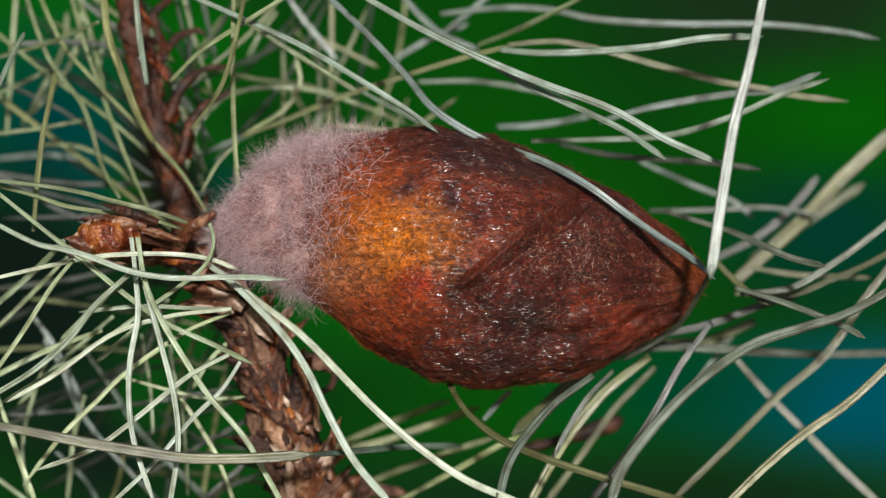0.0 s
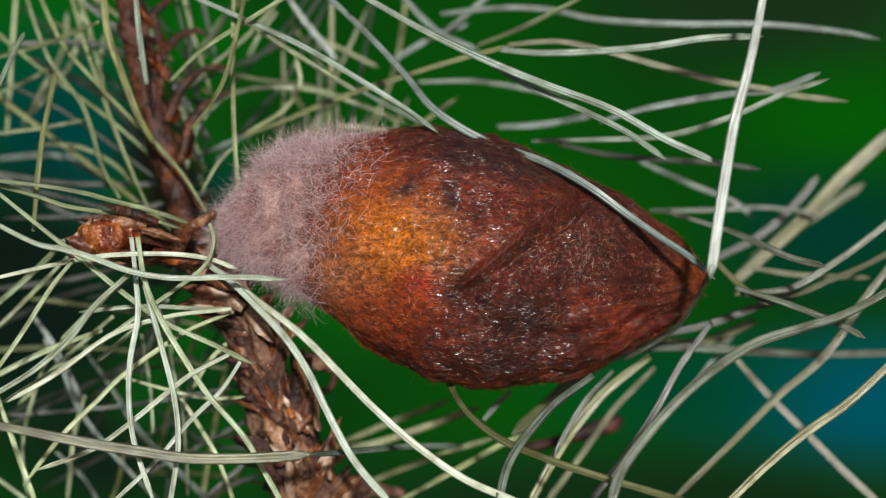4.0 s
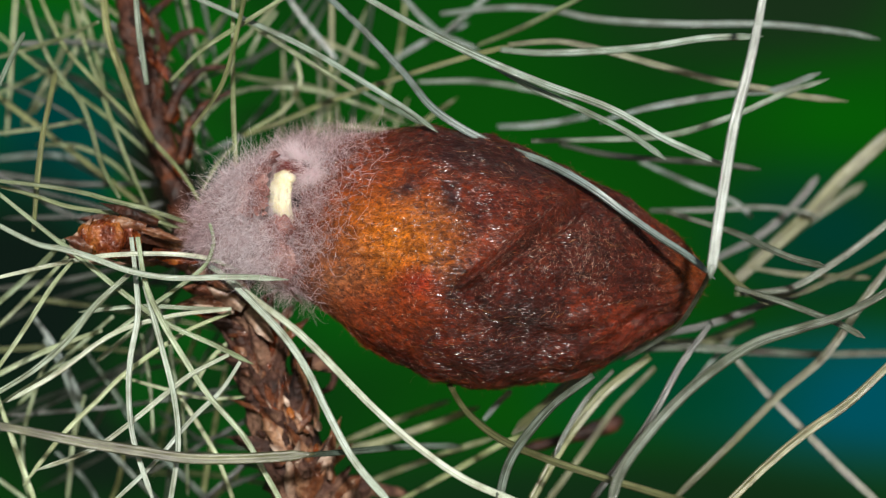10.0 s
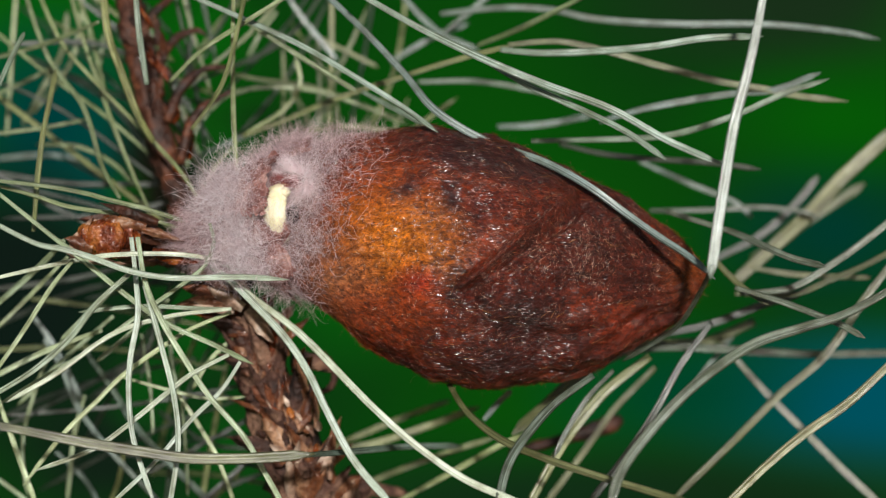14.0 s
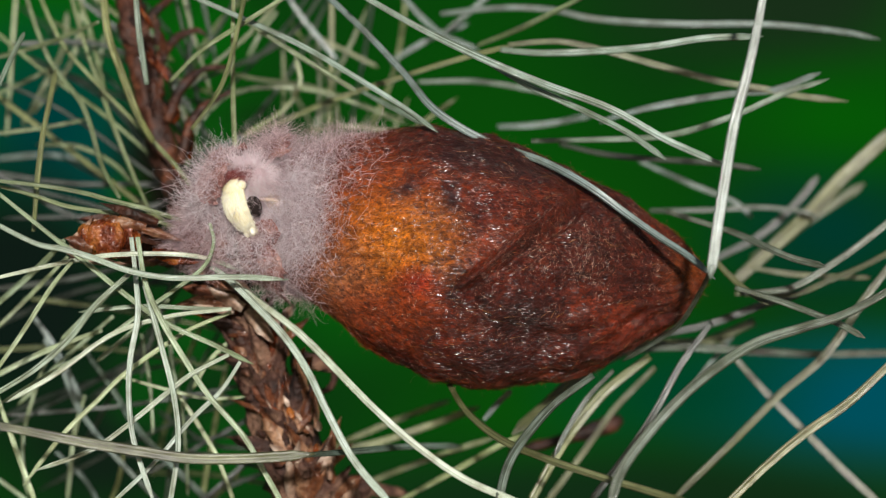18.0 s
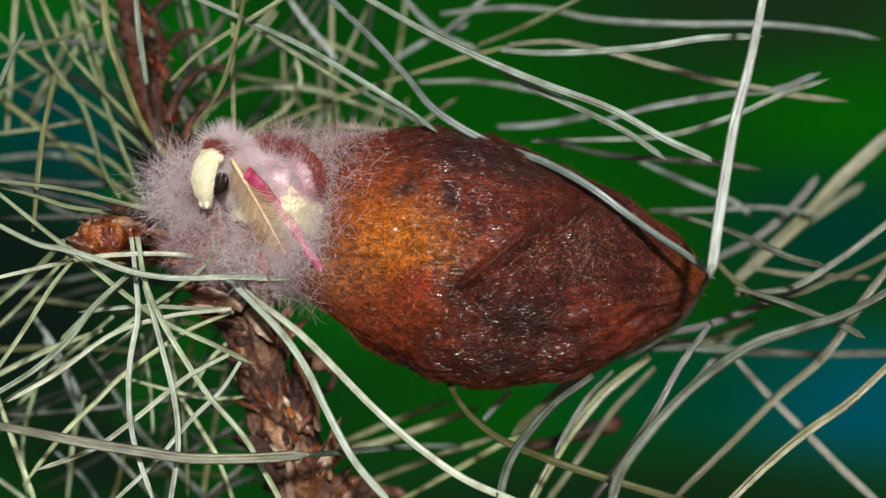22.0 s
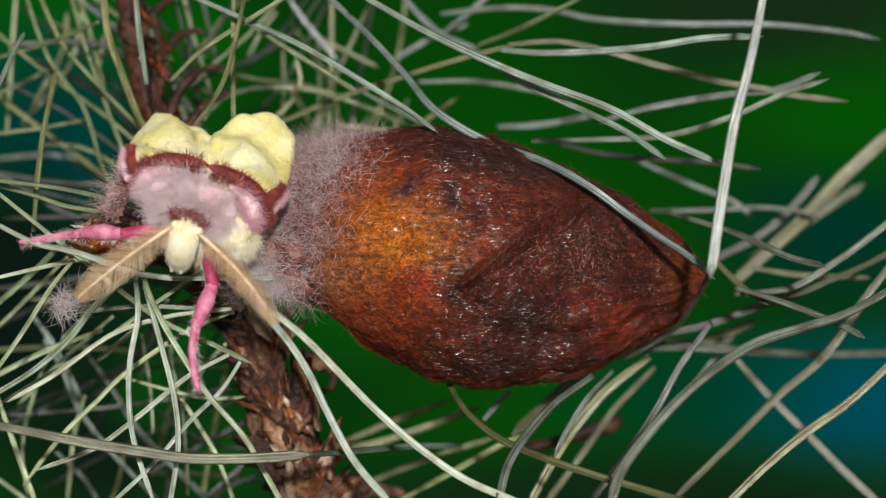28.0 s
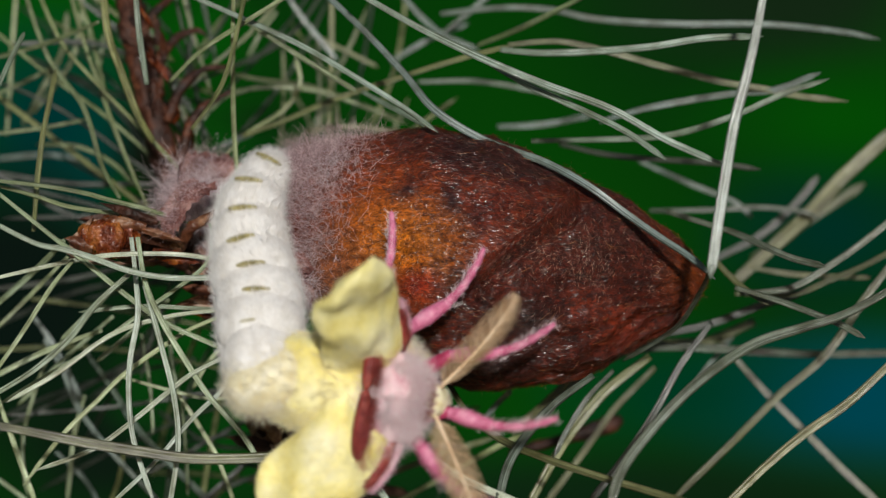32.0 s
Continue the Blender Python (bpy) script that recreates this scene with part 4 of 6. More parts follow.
def skin_frame(x, phi):
    p = on_cocoon(x, phi)
    e = 0.12
    a = on_cocoon(x + e, phi) - on_cocoon(x - e, phi)
    b = on_cocoon(x, phi + 0.02) - on_cocoon(x, phi - 0.02)
    n = b.cross(a)
    c = Vector((x, 0, float(np.interp(x, DENSE, DENSE_Z))))
    if n.length < 1e-9:
        n = p - c
    n.normalize()
    if n.dot(p - c) < 0:
        n = -n
    return p, a.normalized() if a.length > 1e-9 else Vector((1, 0, 0)), b.normalized() if b.length > 1e-9 else Vector((0, 0, 1)), n


def hairs_on_skin(name, count, x0, x1, material, length, radius, stand, lean, seed, curl=0.3, segs=3, keep=None, phis=(-2.0, 2.2), cross=0.7):
    rng = random.Random(seed)
    roots, ways, lens = [], [], []
    while len(roots) < count:
        x, phi = rng.uniform(x0, x1), rng.uniform(*phis)
        if keep and rng.random() > keep(x, phi):
            continue
        p, a, b, n = skin_frame(x, phi)
        t = rng.gauss(0, 1.0)
        w = n * (stand * rng.uniform(0.2, 1.5)) + a * (rng.choice((-1, 1)) * rng.uniform(0.3, 1.0) + lean) + b * t * cross
        roots.append(from_heart(p + n * 0.02))
        ways.append(w)
        lens.append(rng.uniform(*length) / 1000)
    me = strands(name, roots, ways, lens, radius / 1000, material, segs, curl, seed)
    return part(name, me, cocoon, kind="stuff")


def threads_on_skin(name, count, x0, x1, material, length, radius, seed, keep, lift=0.012, way=0.25, spread=0.38):
    """Threads of silk that lie on the shell in slowly turning swaths."""
    rng = random.Random(seed)
    roots, ways, lens = [], [], []
    while len(roots) < count:
        x, phi = rng.uniform(x0, x1), rng.uniform(-1.75, 1.85)
        if rng.random() > keep(x, phi):
            continue
        p, a, b, n = skin_frame(x, phi)
        turn = 1.1 * noise.noise((x * 0.11, phi * 1.1, 9.0)) + way + rng.gauss(0, spread) + (rng.choice((-0.9, 0.9)) if rng.random() < 0.2 else 0)
        w = a * math.cos(turn) + b * math.sin(turn)
        half = rng.uniform(*length) / 2
        roots.append(from_heart(p - w * half + n * lift))
        ways.append(w + n * rng.uniform(-0.025, 0.03))
        lens.append(2 * half / 1000)
    me = strands(name, roots, ways, lens, radius / 1000, material, 4, 0.05, seed)
    return part(name, me, cocoon, kind="stuff")


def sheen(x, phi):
    """How many pale threads stand in for highlights at a place: most on the right flank and on the golden patch."""
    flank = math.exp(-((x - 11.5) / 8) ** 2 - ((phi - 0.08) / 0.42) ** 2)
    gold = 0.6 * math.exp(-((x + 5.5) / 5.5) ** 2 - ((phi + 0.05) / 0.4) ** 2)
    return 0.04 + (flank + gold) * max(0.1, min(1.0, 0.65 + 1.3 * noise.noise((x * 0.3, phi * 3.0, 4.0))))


shell()
threads_on_skin("silk_fibre", 13000, -16.0, 27.0, silk_thread, (0.6, 1.9), 0.019, 11, lambda x, phi: 1.0)
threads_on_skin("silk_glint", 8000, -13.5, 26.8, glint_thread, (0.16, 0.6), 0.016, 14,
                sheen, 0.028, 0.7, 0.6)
hairs_on_skin("loose_silk", 900, -15.5, 26.5, brown_hair, (0.6, 1.8), 0.014, 0.45, 0.0, 12, 0.4, phis=(-3.1, 3.1))
hairs_on_skin("stray_thread", 70, -17.0, -10.0, brown_hair, (1.5, 4.5), 0.024, 0.5, 0.0, 15, 0.5, 8, phis=(-1.0, 1.4))
hairs_on_skin("floss", 6500, -16.5, -4.0, floss_hair, (1.4, 4.2), 0.015, 0.35, -0.5, 13, 0.55, 7,
              keep=lambda x, phi: max(0.0, min(1.0, (-8.5 + 3.5 * math.sin(phi) - x) / 6.0)) ** 1.2, phis=(-2.6, 3.4))


def floss_cap(x0, x1, phi0, phi1, count, seed, out=0.0, length=(0.9, 3.2), stand=0.5, skin=None, hair=None):
    """A torn piece of the soft end of the cocoon: felt with long pale hairs. Its origin is its middle."""
    n, m = 14, 22
    rng = random.Random(seed)
    mid = on_cocoon((x0 + x1) / 2, (phi0 + phi1) / 2, out)
    verts, faces = [], []
    for side in (0, 1):
        for i in range(n + 1):
            for j in range(m + 1):
                phi = phi0 + (phi1 - phi0) * j / m + (rng.uniform(-0.06, 0.06) if j in (0, m) else 0)
                ragged = 1.0 * noise.noise((phi * 2.6, 3.0, 1.0)) + 0.6 * noise.noise((phi * 9, 1.0, 5.0)) if x1 > -15 else 0.0
                x = x0 + (x1 + ragged - x0) * i / n + (rng.uniform(-0.5, 0.5) if i == n else 0)
                verts.append((on_cocoon(max(x, -23.5), phi, out - 0.25 * side + 0.15 * rng.uniform(-1, 1)) - mid) / 1000)
    k = (n + 1) * (m + 1)
    for i in range(n):
        for j in range(m):
            a = i * (m + 1) + j
            faces.append((a, a + m + 1, a + m + 2, a + 1))
            faces.append((k + a, k + a + 1, k + a + m + 2, k + a + m + 1))
    ob = part("floss_cap", solid("floss_cap", verts, faces, skin or felt), cocoon, "torn pinkish grey floss of the cocoon's end")
    ob.location = from_heart(mid)
    roots, ways, lens = [], [], []
    for _ in range(int(count * 1.35)):
        x, phi = rng.uniform(x0, x1), rng.uniform(phi0, phi1)
        p, a, b, nn = skin_frame(max(x, -23.2), phi)
        roots.append((p + nn * (out - 0.2) - mid) / 1000)
        ways.append(nn * rng.uniform(0.1, stand) + a * rng.uniform(-1.0, 0.5) + b * rng.gauss(0, 0.7))
        lens.append(rng.uniform(*length) / 1000)
    part("hairs", strands("hairs", roots, ways, lens, 0.000018, hair or floss_hair, 9, 0.52, seed), ob, kind="stuff")
    return ob, from_heart(mid)


cap_tip = floss_cap(-23.5, -18.0, 0.2, 2.4, 1300, 21, 0.0, (1.0, 3.4), 0.9)
cap_low = floss_cap(-23.5, -18.0, -1.8, 0.25, 2600, 26, 0.0, (1.0, 3.6), 1.0)
cap_back = floss_cap(-23.5, -18.0, 2.35, 4.5, 850, 27)
cap_front = floss_cap(-18.6, -14.0, -1.5, 0.06, 700, 22, 0.1)
cap_door = floss_cap(-18.4, -14.2, 0.02, 1.0, 500, 23, 0.3)
cap_top = floss_cap(-19.0, -13.0, 0.95, 2.4, 1900, 24, 0.1, (1.2, 4.2), 0.9)
cap_rear = floss_cap(-18.6, -14.0, 2.35, 4.85, 1100, 25, 0.0)


def fluff(x, y, z, sx, sy, sz, count, length, seed):
    """A loose ball of tangled pale floss. Its origin is its middle."""
    rng = random.Random(seed)
    roots, ways, lens = [], [], []
    for _ in range(count):
        d = Vector((rng.gauss(0, 1), rng.gauss(0, 1), rng.gauss(0, 1))).normalized() * rng.uniform(0.1, 1.0) ** 0.6
        roots.append(Vector((d.x * sx, d.y * sy, d.z * sz)) / 1000)
        ways.append(d * 0.35 + Vector((rng.gauss(0, 0.6), rng.gauss(0, 0.6), rng.gauss(0, 0.6))))
        lens.append(rng.uniform(*length) / 1000)
    ob = part("floss_tuft", strands("floss_tuft", roots, ways, lens, 0.000019, lilac_hair, 11, 0.46, seed), cocoon, "loose pale lilac floss")
    home = from_heart(Vector((x, y, z)))
    ob.location = home
    return ob, home


fluff_tip = fluff(-20.0, -1.5, 4.8, 4.0, 2.6, 4.2, 1700, (2.0, 5.6), 91)
fluff_low = fluff(-18.0, -4.0, 0.6, 4.4, 2.4, 3.4, 1700, (2.0, 5.6), 92)
fluff_fall = fluff(-24.0, -5.0, 3.0, 1.5, 1.2, 1.5, 230, (1.5, 3.6), 94)
fluff_rim = fluff(-11.6, -5.4, 3.6, 3.8, 2.4, 5.4, 2300, (2.0, 5.0), 93)

# ---- moth ----
# Its own space: x to its right, y towards its head, z to its back; origin in the middle of the collar.
moth = new("moth")
tagged(moth, "newly hatched yellow silk moth with crumpled wings, pink collar and legs", "moth")


def egg(name, material, centre, radii, parent=None, label="", n=28, lump=0.06, scale=0.5, origin=(0, 0, 0)):
    verts, faces = [], []
    for i in range(n + 1):
        a = math.pi * i / n
        for j in range(2 * n):
            b = math.pi * j / n
            d = Vector((math.sin(a) * math.cos(b), math.cos(a), math.sin(a) * math.sin(b)))
            k = 1 + lump * noise.noise((d.x * radii[0] * scale + centre[0], d.y * radii[1] * scale, d.z * radii[2] * scale))
            verts.append((Vector([d[q] * radii[q] * k + centre[q] for q in range(3)]) - Vector(origin)) / 1000)
    for i in range(n):
        for j in range(2 * n):
            p, q = i * 2 * n + j, i * 2 * n + (j + 1) % (2 * n)
            faces.append((p, q, q + 2 * n, p + 2 * n))
    return part(name, solid(name, verts, faces, material), parent or moth, label)


def fur(name, material, centre, radii, count, length, lean, parent, seed, radius=0.022, where=None, curl=0.25, clump=0.0):
    rng = random.Random(seed)
    roots, ways, lens = [], [], []
    while len(roots) < count:
        d = Vector((rng.gauss(0, 1), rng.gauss(0, 1), rng.gauss(0, 1))).normalized()
        if where and not where(d):
            continue
        roots.append([(d[q] * radii[q] * 0.98 + centre[q]) / 1000 for q in range(3)])
        nn = Vector([d[q] / radii[q] for q in range(3)]).normalized()
        tuft = noise.noise_vector(Vector(roots[-1]) * 900 + Vector((seed, 0, 0))) * clump
        ways.append(nn * rng.uniform(0.4, 1.0) + Vector(lean) + tuft + Vector((rng.gauss(0, 0.25), rng.gauss(0, 0.25), rng.gauss(0, 0.25))))
        lens.append(rng.uniform(*length) / 1000)
    part(name, strands(name, roots, ways, lens, radius / 1000, material, 3, curl, seed), parent, kind="stuff")


thorax = egg("thorax", yellow_scale, (0, -7.4, -1.6), (4.7, 5.6, 3.3), None, "pale yellow furry thorax", 28, 0.14, 0.4)
fur("fur", yellow_hair, (0, -7.4, -1.6), (4.7, 5.6, 3.3), 7000, (0.5, 1.1), (0, -2.0, 0.0), thorax, 31, 0.022, None, 0.1, 0.8)
collar = egg("collar", pink_skin, (0.4, 0.2, 0.0), (4.0, 2.1, 2.2), None, "fluffy pale pink collar", 28, 0.3, 0.45)
fur("fur", pink_hair, (0.4, 0.2, 0.0), (4.0, 2.1, 2.2), 9500, (1.0, 2.9), (0.1, 0.35, -0.55), collar, 32, 0.02, None, 0.12, 1.7)
chest = egg("chest", cream_skin, (-1.2, -1.4, -3.0), (5.2, 4.2, 2.9), None, "cream furry underside", 28, 0.25)
fur("fur", cream_hair, (-1.2, -1.4, -3.0), (5.2, 4.2, 2.9), 6500, (0.7, 1.7), (0, 0.2, -0.9), chest, 33, 0.018, where=lambda d: d.z < 0.4, curl=0.1, clump=0.9)
def face():
    """A narrow cream face: a smooth crescent that bulges forward and ends in a blunt tip below."""
    line = spline([Vector(p) / 1000 for p in ((0, -0.5, 2.5), (0, 0.35, 1.9), (0, 0.75, 0.9), (0, 0.85, -0.3), (0, 0.55, -1.6), (0, -0.1, -2.9))], 6)
    wide, deep = (0.8, 1.35, 1.45, 1.35, 1.1, 0.35), (0.5, 0.8, 0.9, 0.9, 0.75, 0.3)

    def size(t):
        k = t * 5
        i = min(int(k), 4)
        return [(q[i] + (q[i + 1] - q[i]) * (k - i)) / 1000 for q in (wide, deep)]

    v, f, uv = sweep(line, ring(18), size, Vector((0, 1, 0)))
    ob = part("head", solid("head", v, f, cream_skin, uv=uv), moth, "cream face between the antennae")
    rng = random.Random(34)
    roots, ways, lens = [], [], []
    for _ in range(2600):
        k, a = rng.randrange(1, len(line) - 1), rng.uniform(-0.5, math.pi + 0.5)
        d = (line[k + 1] - line[k - 1]).normalized()
        w, e = size(k / (len(line) - 1))
        o = Vector((math.cos(a), math.sin(a), 0))
        roots.append(line[k] + Vector((o.x * w, o.y * e, 0)) * 0.97 + d * rng.uniform(-0.0002, 0.0002))
        ways.append(d + o * rng.uniform(0.05, 0.3))
        lens.append(rng.uniform(0.0003, 0.0008))
    part("fur", strands("fur", roots, ways, lens, 0.00002, cream_hair, 2, 0.06, 34), ob, kind="stuff")
    for s in (-1, 1):
        egg("palp", cream_skin, (0.45 * s, 0.2, -2.6), (0.3, 0.35, 0.7), ob, "", 10)
        egg("eye", eye_skin, (0.75 * s, -0.85, -0.5), (0.7, 0.8, 1.1), ob, "dark brown eye", 14, 0.0)
        egg("scape", cream_skin, (1.15 * s, 0.25, 2.0), (0.5, 0.55, 0.5), ob, "", 10)
    fur("brow", maroon_hair, (0, -0.5, 2.8), (1.9, 0.6, 0.5), 1100, (0.3, 0.9), (0, 0.3, 0.0), ob, 36, 0.024)
    fur("crown", pink_hair, (0, -1.6, 2.6), (2.4, 1.3, 1.5), 2600, (0.9, 2.4), (0, 0.2, 0.1), ob, 37, 0.02, lambda d: d.y < 0.6, 0.12, 1.2)
    return ob


head = face()
HEAD_AT = Vector((0, 3.9, -2.6))


def band():
    """A maroon arch over the collar in two lobes, with a pink inner edge low on both sides."""
    def arch(name, material, hair, a0, a1, rx, rz, y, wide, deep, count, seed, label, parent):
        at = lambda a, out: Vector(((rx + out) * math.cos(a), y - 0.5 * math.sin(a), (rz + out) * math.sin(a) - 0.1)) / 1000
        line = [at(math.pi * (a0 + (a1 - a0) * k / 30), 0) for k in range(31)]
        v, f, uv = sweep(line, ring(12), lambda t: (wide / 1000 * (0.15 + 0.85 * math.sin(math.pi * t) ** 0.6), deep / 1000 * (0.2 + 0.8 * math.sin(math.pi * t) ** 0.5)), Vector((0, 1, 0)))
        ob = part(name, solid(name, v, f, material, uv=uv), parent, label)
        rng = random.Random(seed)
        roots, ways, lens = [], [], []
        for k in range(count):
            a = math.pi * (a0 + (a1 - a0) * rng.uniform(0.05, 0.95))
            o = Vector((math.cos(a), 0, math.sin(a)))
            e = rng.uniform(0, math.pi)
            roots.append(at(a, wide * 0.85 * math.cos(e)) + Vector((0, deep * 0.8 * math.sin(e), 0)) / 1000)
            ways.append(o * (math.cos(e) + 0.3) + Vector((rng.gauss(0, 0.3), math.sin(e) * 0.8, rng.gauss(0, 0.3))) + noise.noise_vector(roots[-1] * 900) * 0.9)
            lens.append(rng.uniform(0.0004, 0.0011))
        part("fur", strands("fur", roots, ways, lens, 0.000024, hair, 3, 0.15, seed), ob, kind="stuff")
        return ob
    for k, (a0, a1, b0, b1) in enumerate(((-0.10, 0.50, -0.16, 0.36), (0.50, 1.10, 0.64, 1.16))):
        ob = arch("band", brown_skin, maroon_hair, a0, a1, 6.4, 3.3, -1.5, 0.85, 0.9, 1900, 35 + k, "maroon wing base behind the collar", moth)
        arch("edge", pink_skin, rose_hair, b0, b1, 5.7, 2.5, -0.9, 0.95, 0.9, 1100, 45 + k, "pink inner edge", ob)


band()


def antenna(seed):
    """A feathered feeler along y, its two combs spread to both sides in x."""
    line = [Vector((0, 11.5 * t, 0.9 * math.sin(math.pi * t * 0.9) - 0.3 * t)) / 1000 for t in [k / 24 for k in range(25)]]
    v, f, uv = sweep(line, ring(8), lambda t: (0.00022 * (1.1 - 0.8 * t), 0.0002 * (1.1 - 0.8 * t)), Vector((0, 0, 1)))
    ob = part("antenna", solid("antenna", v, f, tan_skin, uv=uv), moth, "tan feathered antenna")
    roots, ways, lens = [], [], []
    for k in range(62):
        t = 0.04 + 0.93 * k / 61
        reach = 2.5 * math.sin(math.pi * min(1, 0.16 + 0.84 * t)) ** 0.6 + 0.1
        for s in (-1, 1):
            for lift in (0.0, 0.12):
                roots.append(Vector((0, 11.5 * t, 0.9 * math.sin(math.pi * t * 0.9) - 0.3 * t)) / 1000)
                ways.append((s, 1.0, -0.15 - lift))
                lens.append(reach / 1000)
    part("comb", strands("comb", roots, ways, lens, 0.00005, comb_hair, 4, 0.012, seed), ob, kind="stuff")
    return ob


antenna_right, antenna_left = antenna(41), antenna(42)


def wing(s, seed):
    """A crumpled unopened wing along y; its leading edge lies at x = s."""
    n, m, verts, faces = 36, 28, [], []
    half = [0.82, 0.94, 1.0, 1.0, 1.0, 1.0, 1.0, 0.99, 0.96, 0.88, 0.55]

    def girth(t):
        k = t * 10
        i = min(int(k), 9)
        return half[i] + (half[i + 1] - half[i]) * (k - i)

    def skin(t, a):
        w = 4.3 * girth(t)
        th = 1.7 * girth(t) ** 0.6 * (1 - 0.45 * t)
        x, z = w * math.cos(a), th * math.sin(a)
        z += 0.5 * math.sin(t * 8 + x * 0.7 + seed) + 0.6 * noise.noise((x * 0.45 + seed, t * 5, 0.3)) - 0.05 * x * x
        z += 0.35 * abs(math.sin(x * 1.15 + 2.5 * noise.noise((t * 3, seed, x * 0.2)))) - 0.25 * abs(math.sin(t * 9 + x * 0.5 + seed))
        x += 0.4 * math.sin(t * 5 + seed)
        return Vector((x + s * 0.7 * math.sin(t * 2.2), 14.2 * t - 1.2 + 0.5 * s * x * t, z))

    for i in range(n + 1):
        for j in range(m):
            verts.append(skin(i / n, 2 * math.pi * j / m) / 1000)
    for i in range(n):
        for j in range(m):
            a, b = i * m + j, i * m + (j + 1) % m
            faces.append((a, b, b + m, a + m))
    faces += [tuple(range(m - 1, -1, -1)), tuple(range(n * m, (n + 1) * m))]
    ob = part("forewing", solid("forewing", verts, faces, yellow_scale), moth, "small crumpled yellow wing")
    rng = random.Random(seed)
    roots, ways, lens = [], [], []
    for _ in range(5200):
        t, a = rng.uniform(0.0, 0.97) ** 1.2, rng.uniform(0, 2 * math.pi)
        p, q, r = skin(t, a), skin(t + 0.01, a), skin(t, a + 0.05)
        nn = (r - p).cross(q - p)
        nn = nn.normalized() if nn.length > 1e-9 else Vector((0, 0, 1))
        roots.append(p / 1000)
        ways.append((q - p).normalized() * 1.0 + nn * rng.uniform(0.1, 0.45) + Vector((rng.gauss(0, 0.25), 0, rng.gauss(0, 0.2))))
        lens.append(rng.uniform(0.3, 0.9) * (1.5 - t) / 1000)
    for name, material, hair, lift, wide, label in (("costa", brown_skin, maroon_hair, 0.45, 0.7, "maroon leading edge"), ("edge", pink_skin, rose_hair, 0.05, 1.0, "pink leading edge")):
        side = (0.0 if s > 0 else math.pi) + s * lift
        line = [skin(0.3 * k / 20, side) / 1000 for k in range(21)]
        v, f, uv = sweep(line, ring(10), lambda t: (wide / 1000 * (1 - t) ** 0.5 + 1e-5, 0.0005 * (1 - t) ** 0.5 + 1e-5), Vector((0, 0, 1)))
        sub = part(name, solid(name, v, f, material, uv=uv), ob, label)
        rows, turns, spans = [], [], []
        for _ in range(1500):
            t = rng.uniform(0, 0.27)
            p, q = skin(t, side), skin(t + 0.01, side)
            a = rng.uniform(0, 2 * math.pi)
            o = Vector((math.cos(a), 0, 0.5 * math.sin(a)))
            rows.append((p + o * wide * 0.9 * (1 - 3.4 * t) ** 0.5) / 1000)
            turns.append((q - p).normalized() + o * rng.uniform(0.2, 0.7))
            spans.append(rng.uniform(0.3, 0.9) / 1000)
        part("fur", strands("fur", rows, turns, spans, 0.000024, hair, 2, 0.15, seed), sub, kind="stuff")
    part("down", strands("down", roots, ways, lens, 0.000022, down_hair, 2, 0.15, seed), ob, kind="stuff")
    return ob


wing_right, wing_left = wing(-1, 3), wing(1, 5)

SEGMENT = 3.6
olive_skin = noisy("olive_groove", (0.16, 0.14, 0.05), (0.30, 0.26, 0.10), (0.45, 0.40, 0.2), 600.0, 0.6, 0.4, 0.0002)
abdomen = []
for k in range(8):
    r = (3.0, 3.7, 4.2, 4.3, 4.2, 3.9, 3.4, 2.6)[k]
    skin, hair, label = (cream_skin, cream_hair, "cream furry abdomen ring") if k < 1 else (white_skin, white_hair, "white furry abdomen ring with an olive groove")
    seg = egg("abdomen_segment", skin, (0, 0, 0), (r, 4.8, r * 0.94), None, label, 22, 0.04)
    fur("fur", hair, (0, 0, 0), (r, 4.6, r * 0.94), 4200, (0.5, 1.2) if k > 0 else (0.8, 1.8), (0, -1.1, 0), seg, 50 + k, 0.02)
    if k > 0:
        egg("groove", olive_skin, (0.4, -1.9, r * 0.86), (1.5, 0.3, 0.4), seg, "olive groove", 10)
    abdomen.append(seg)


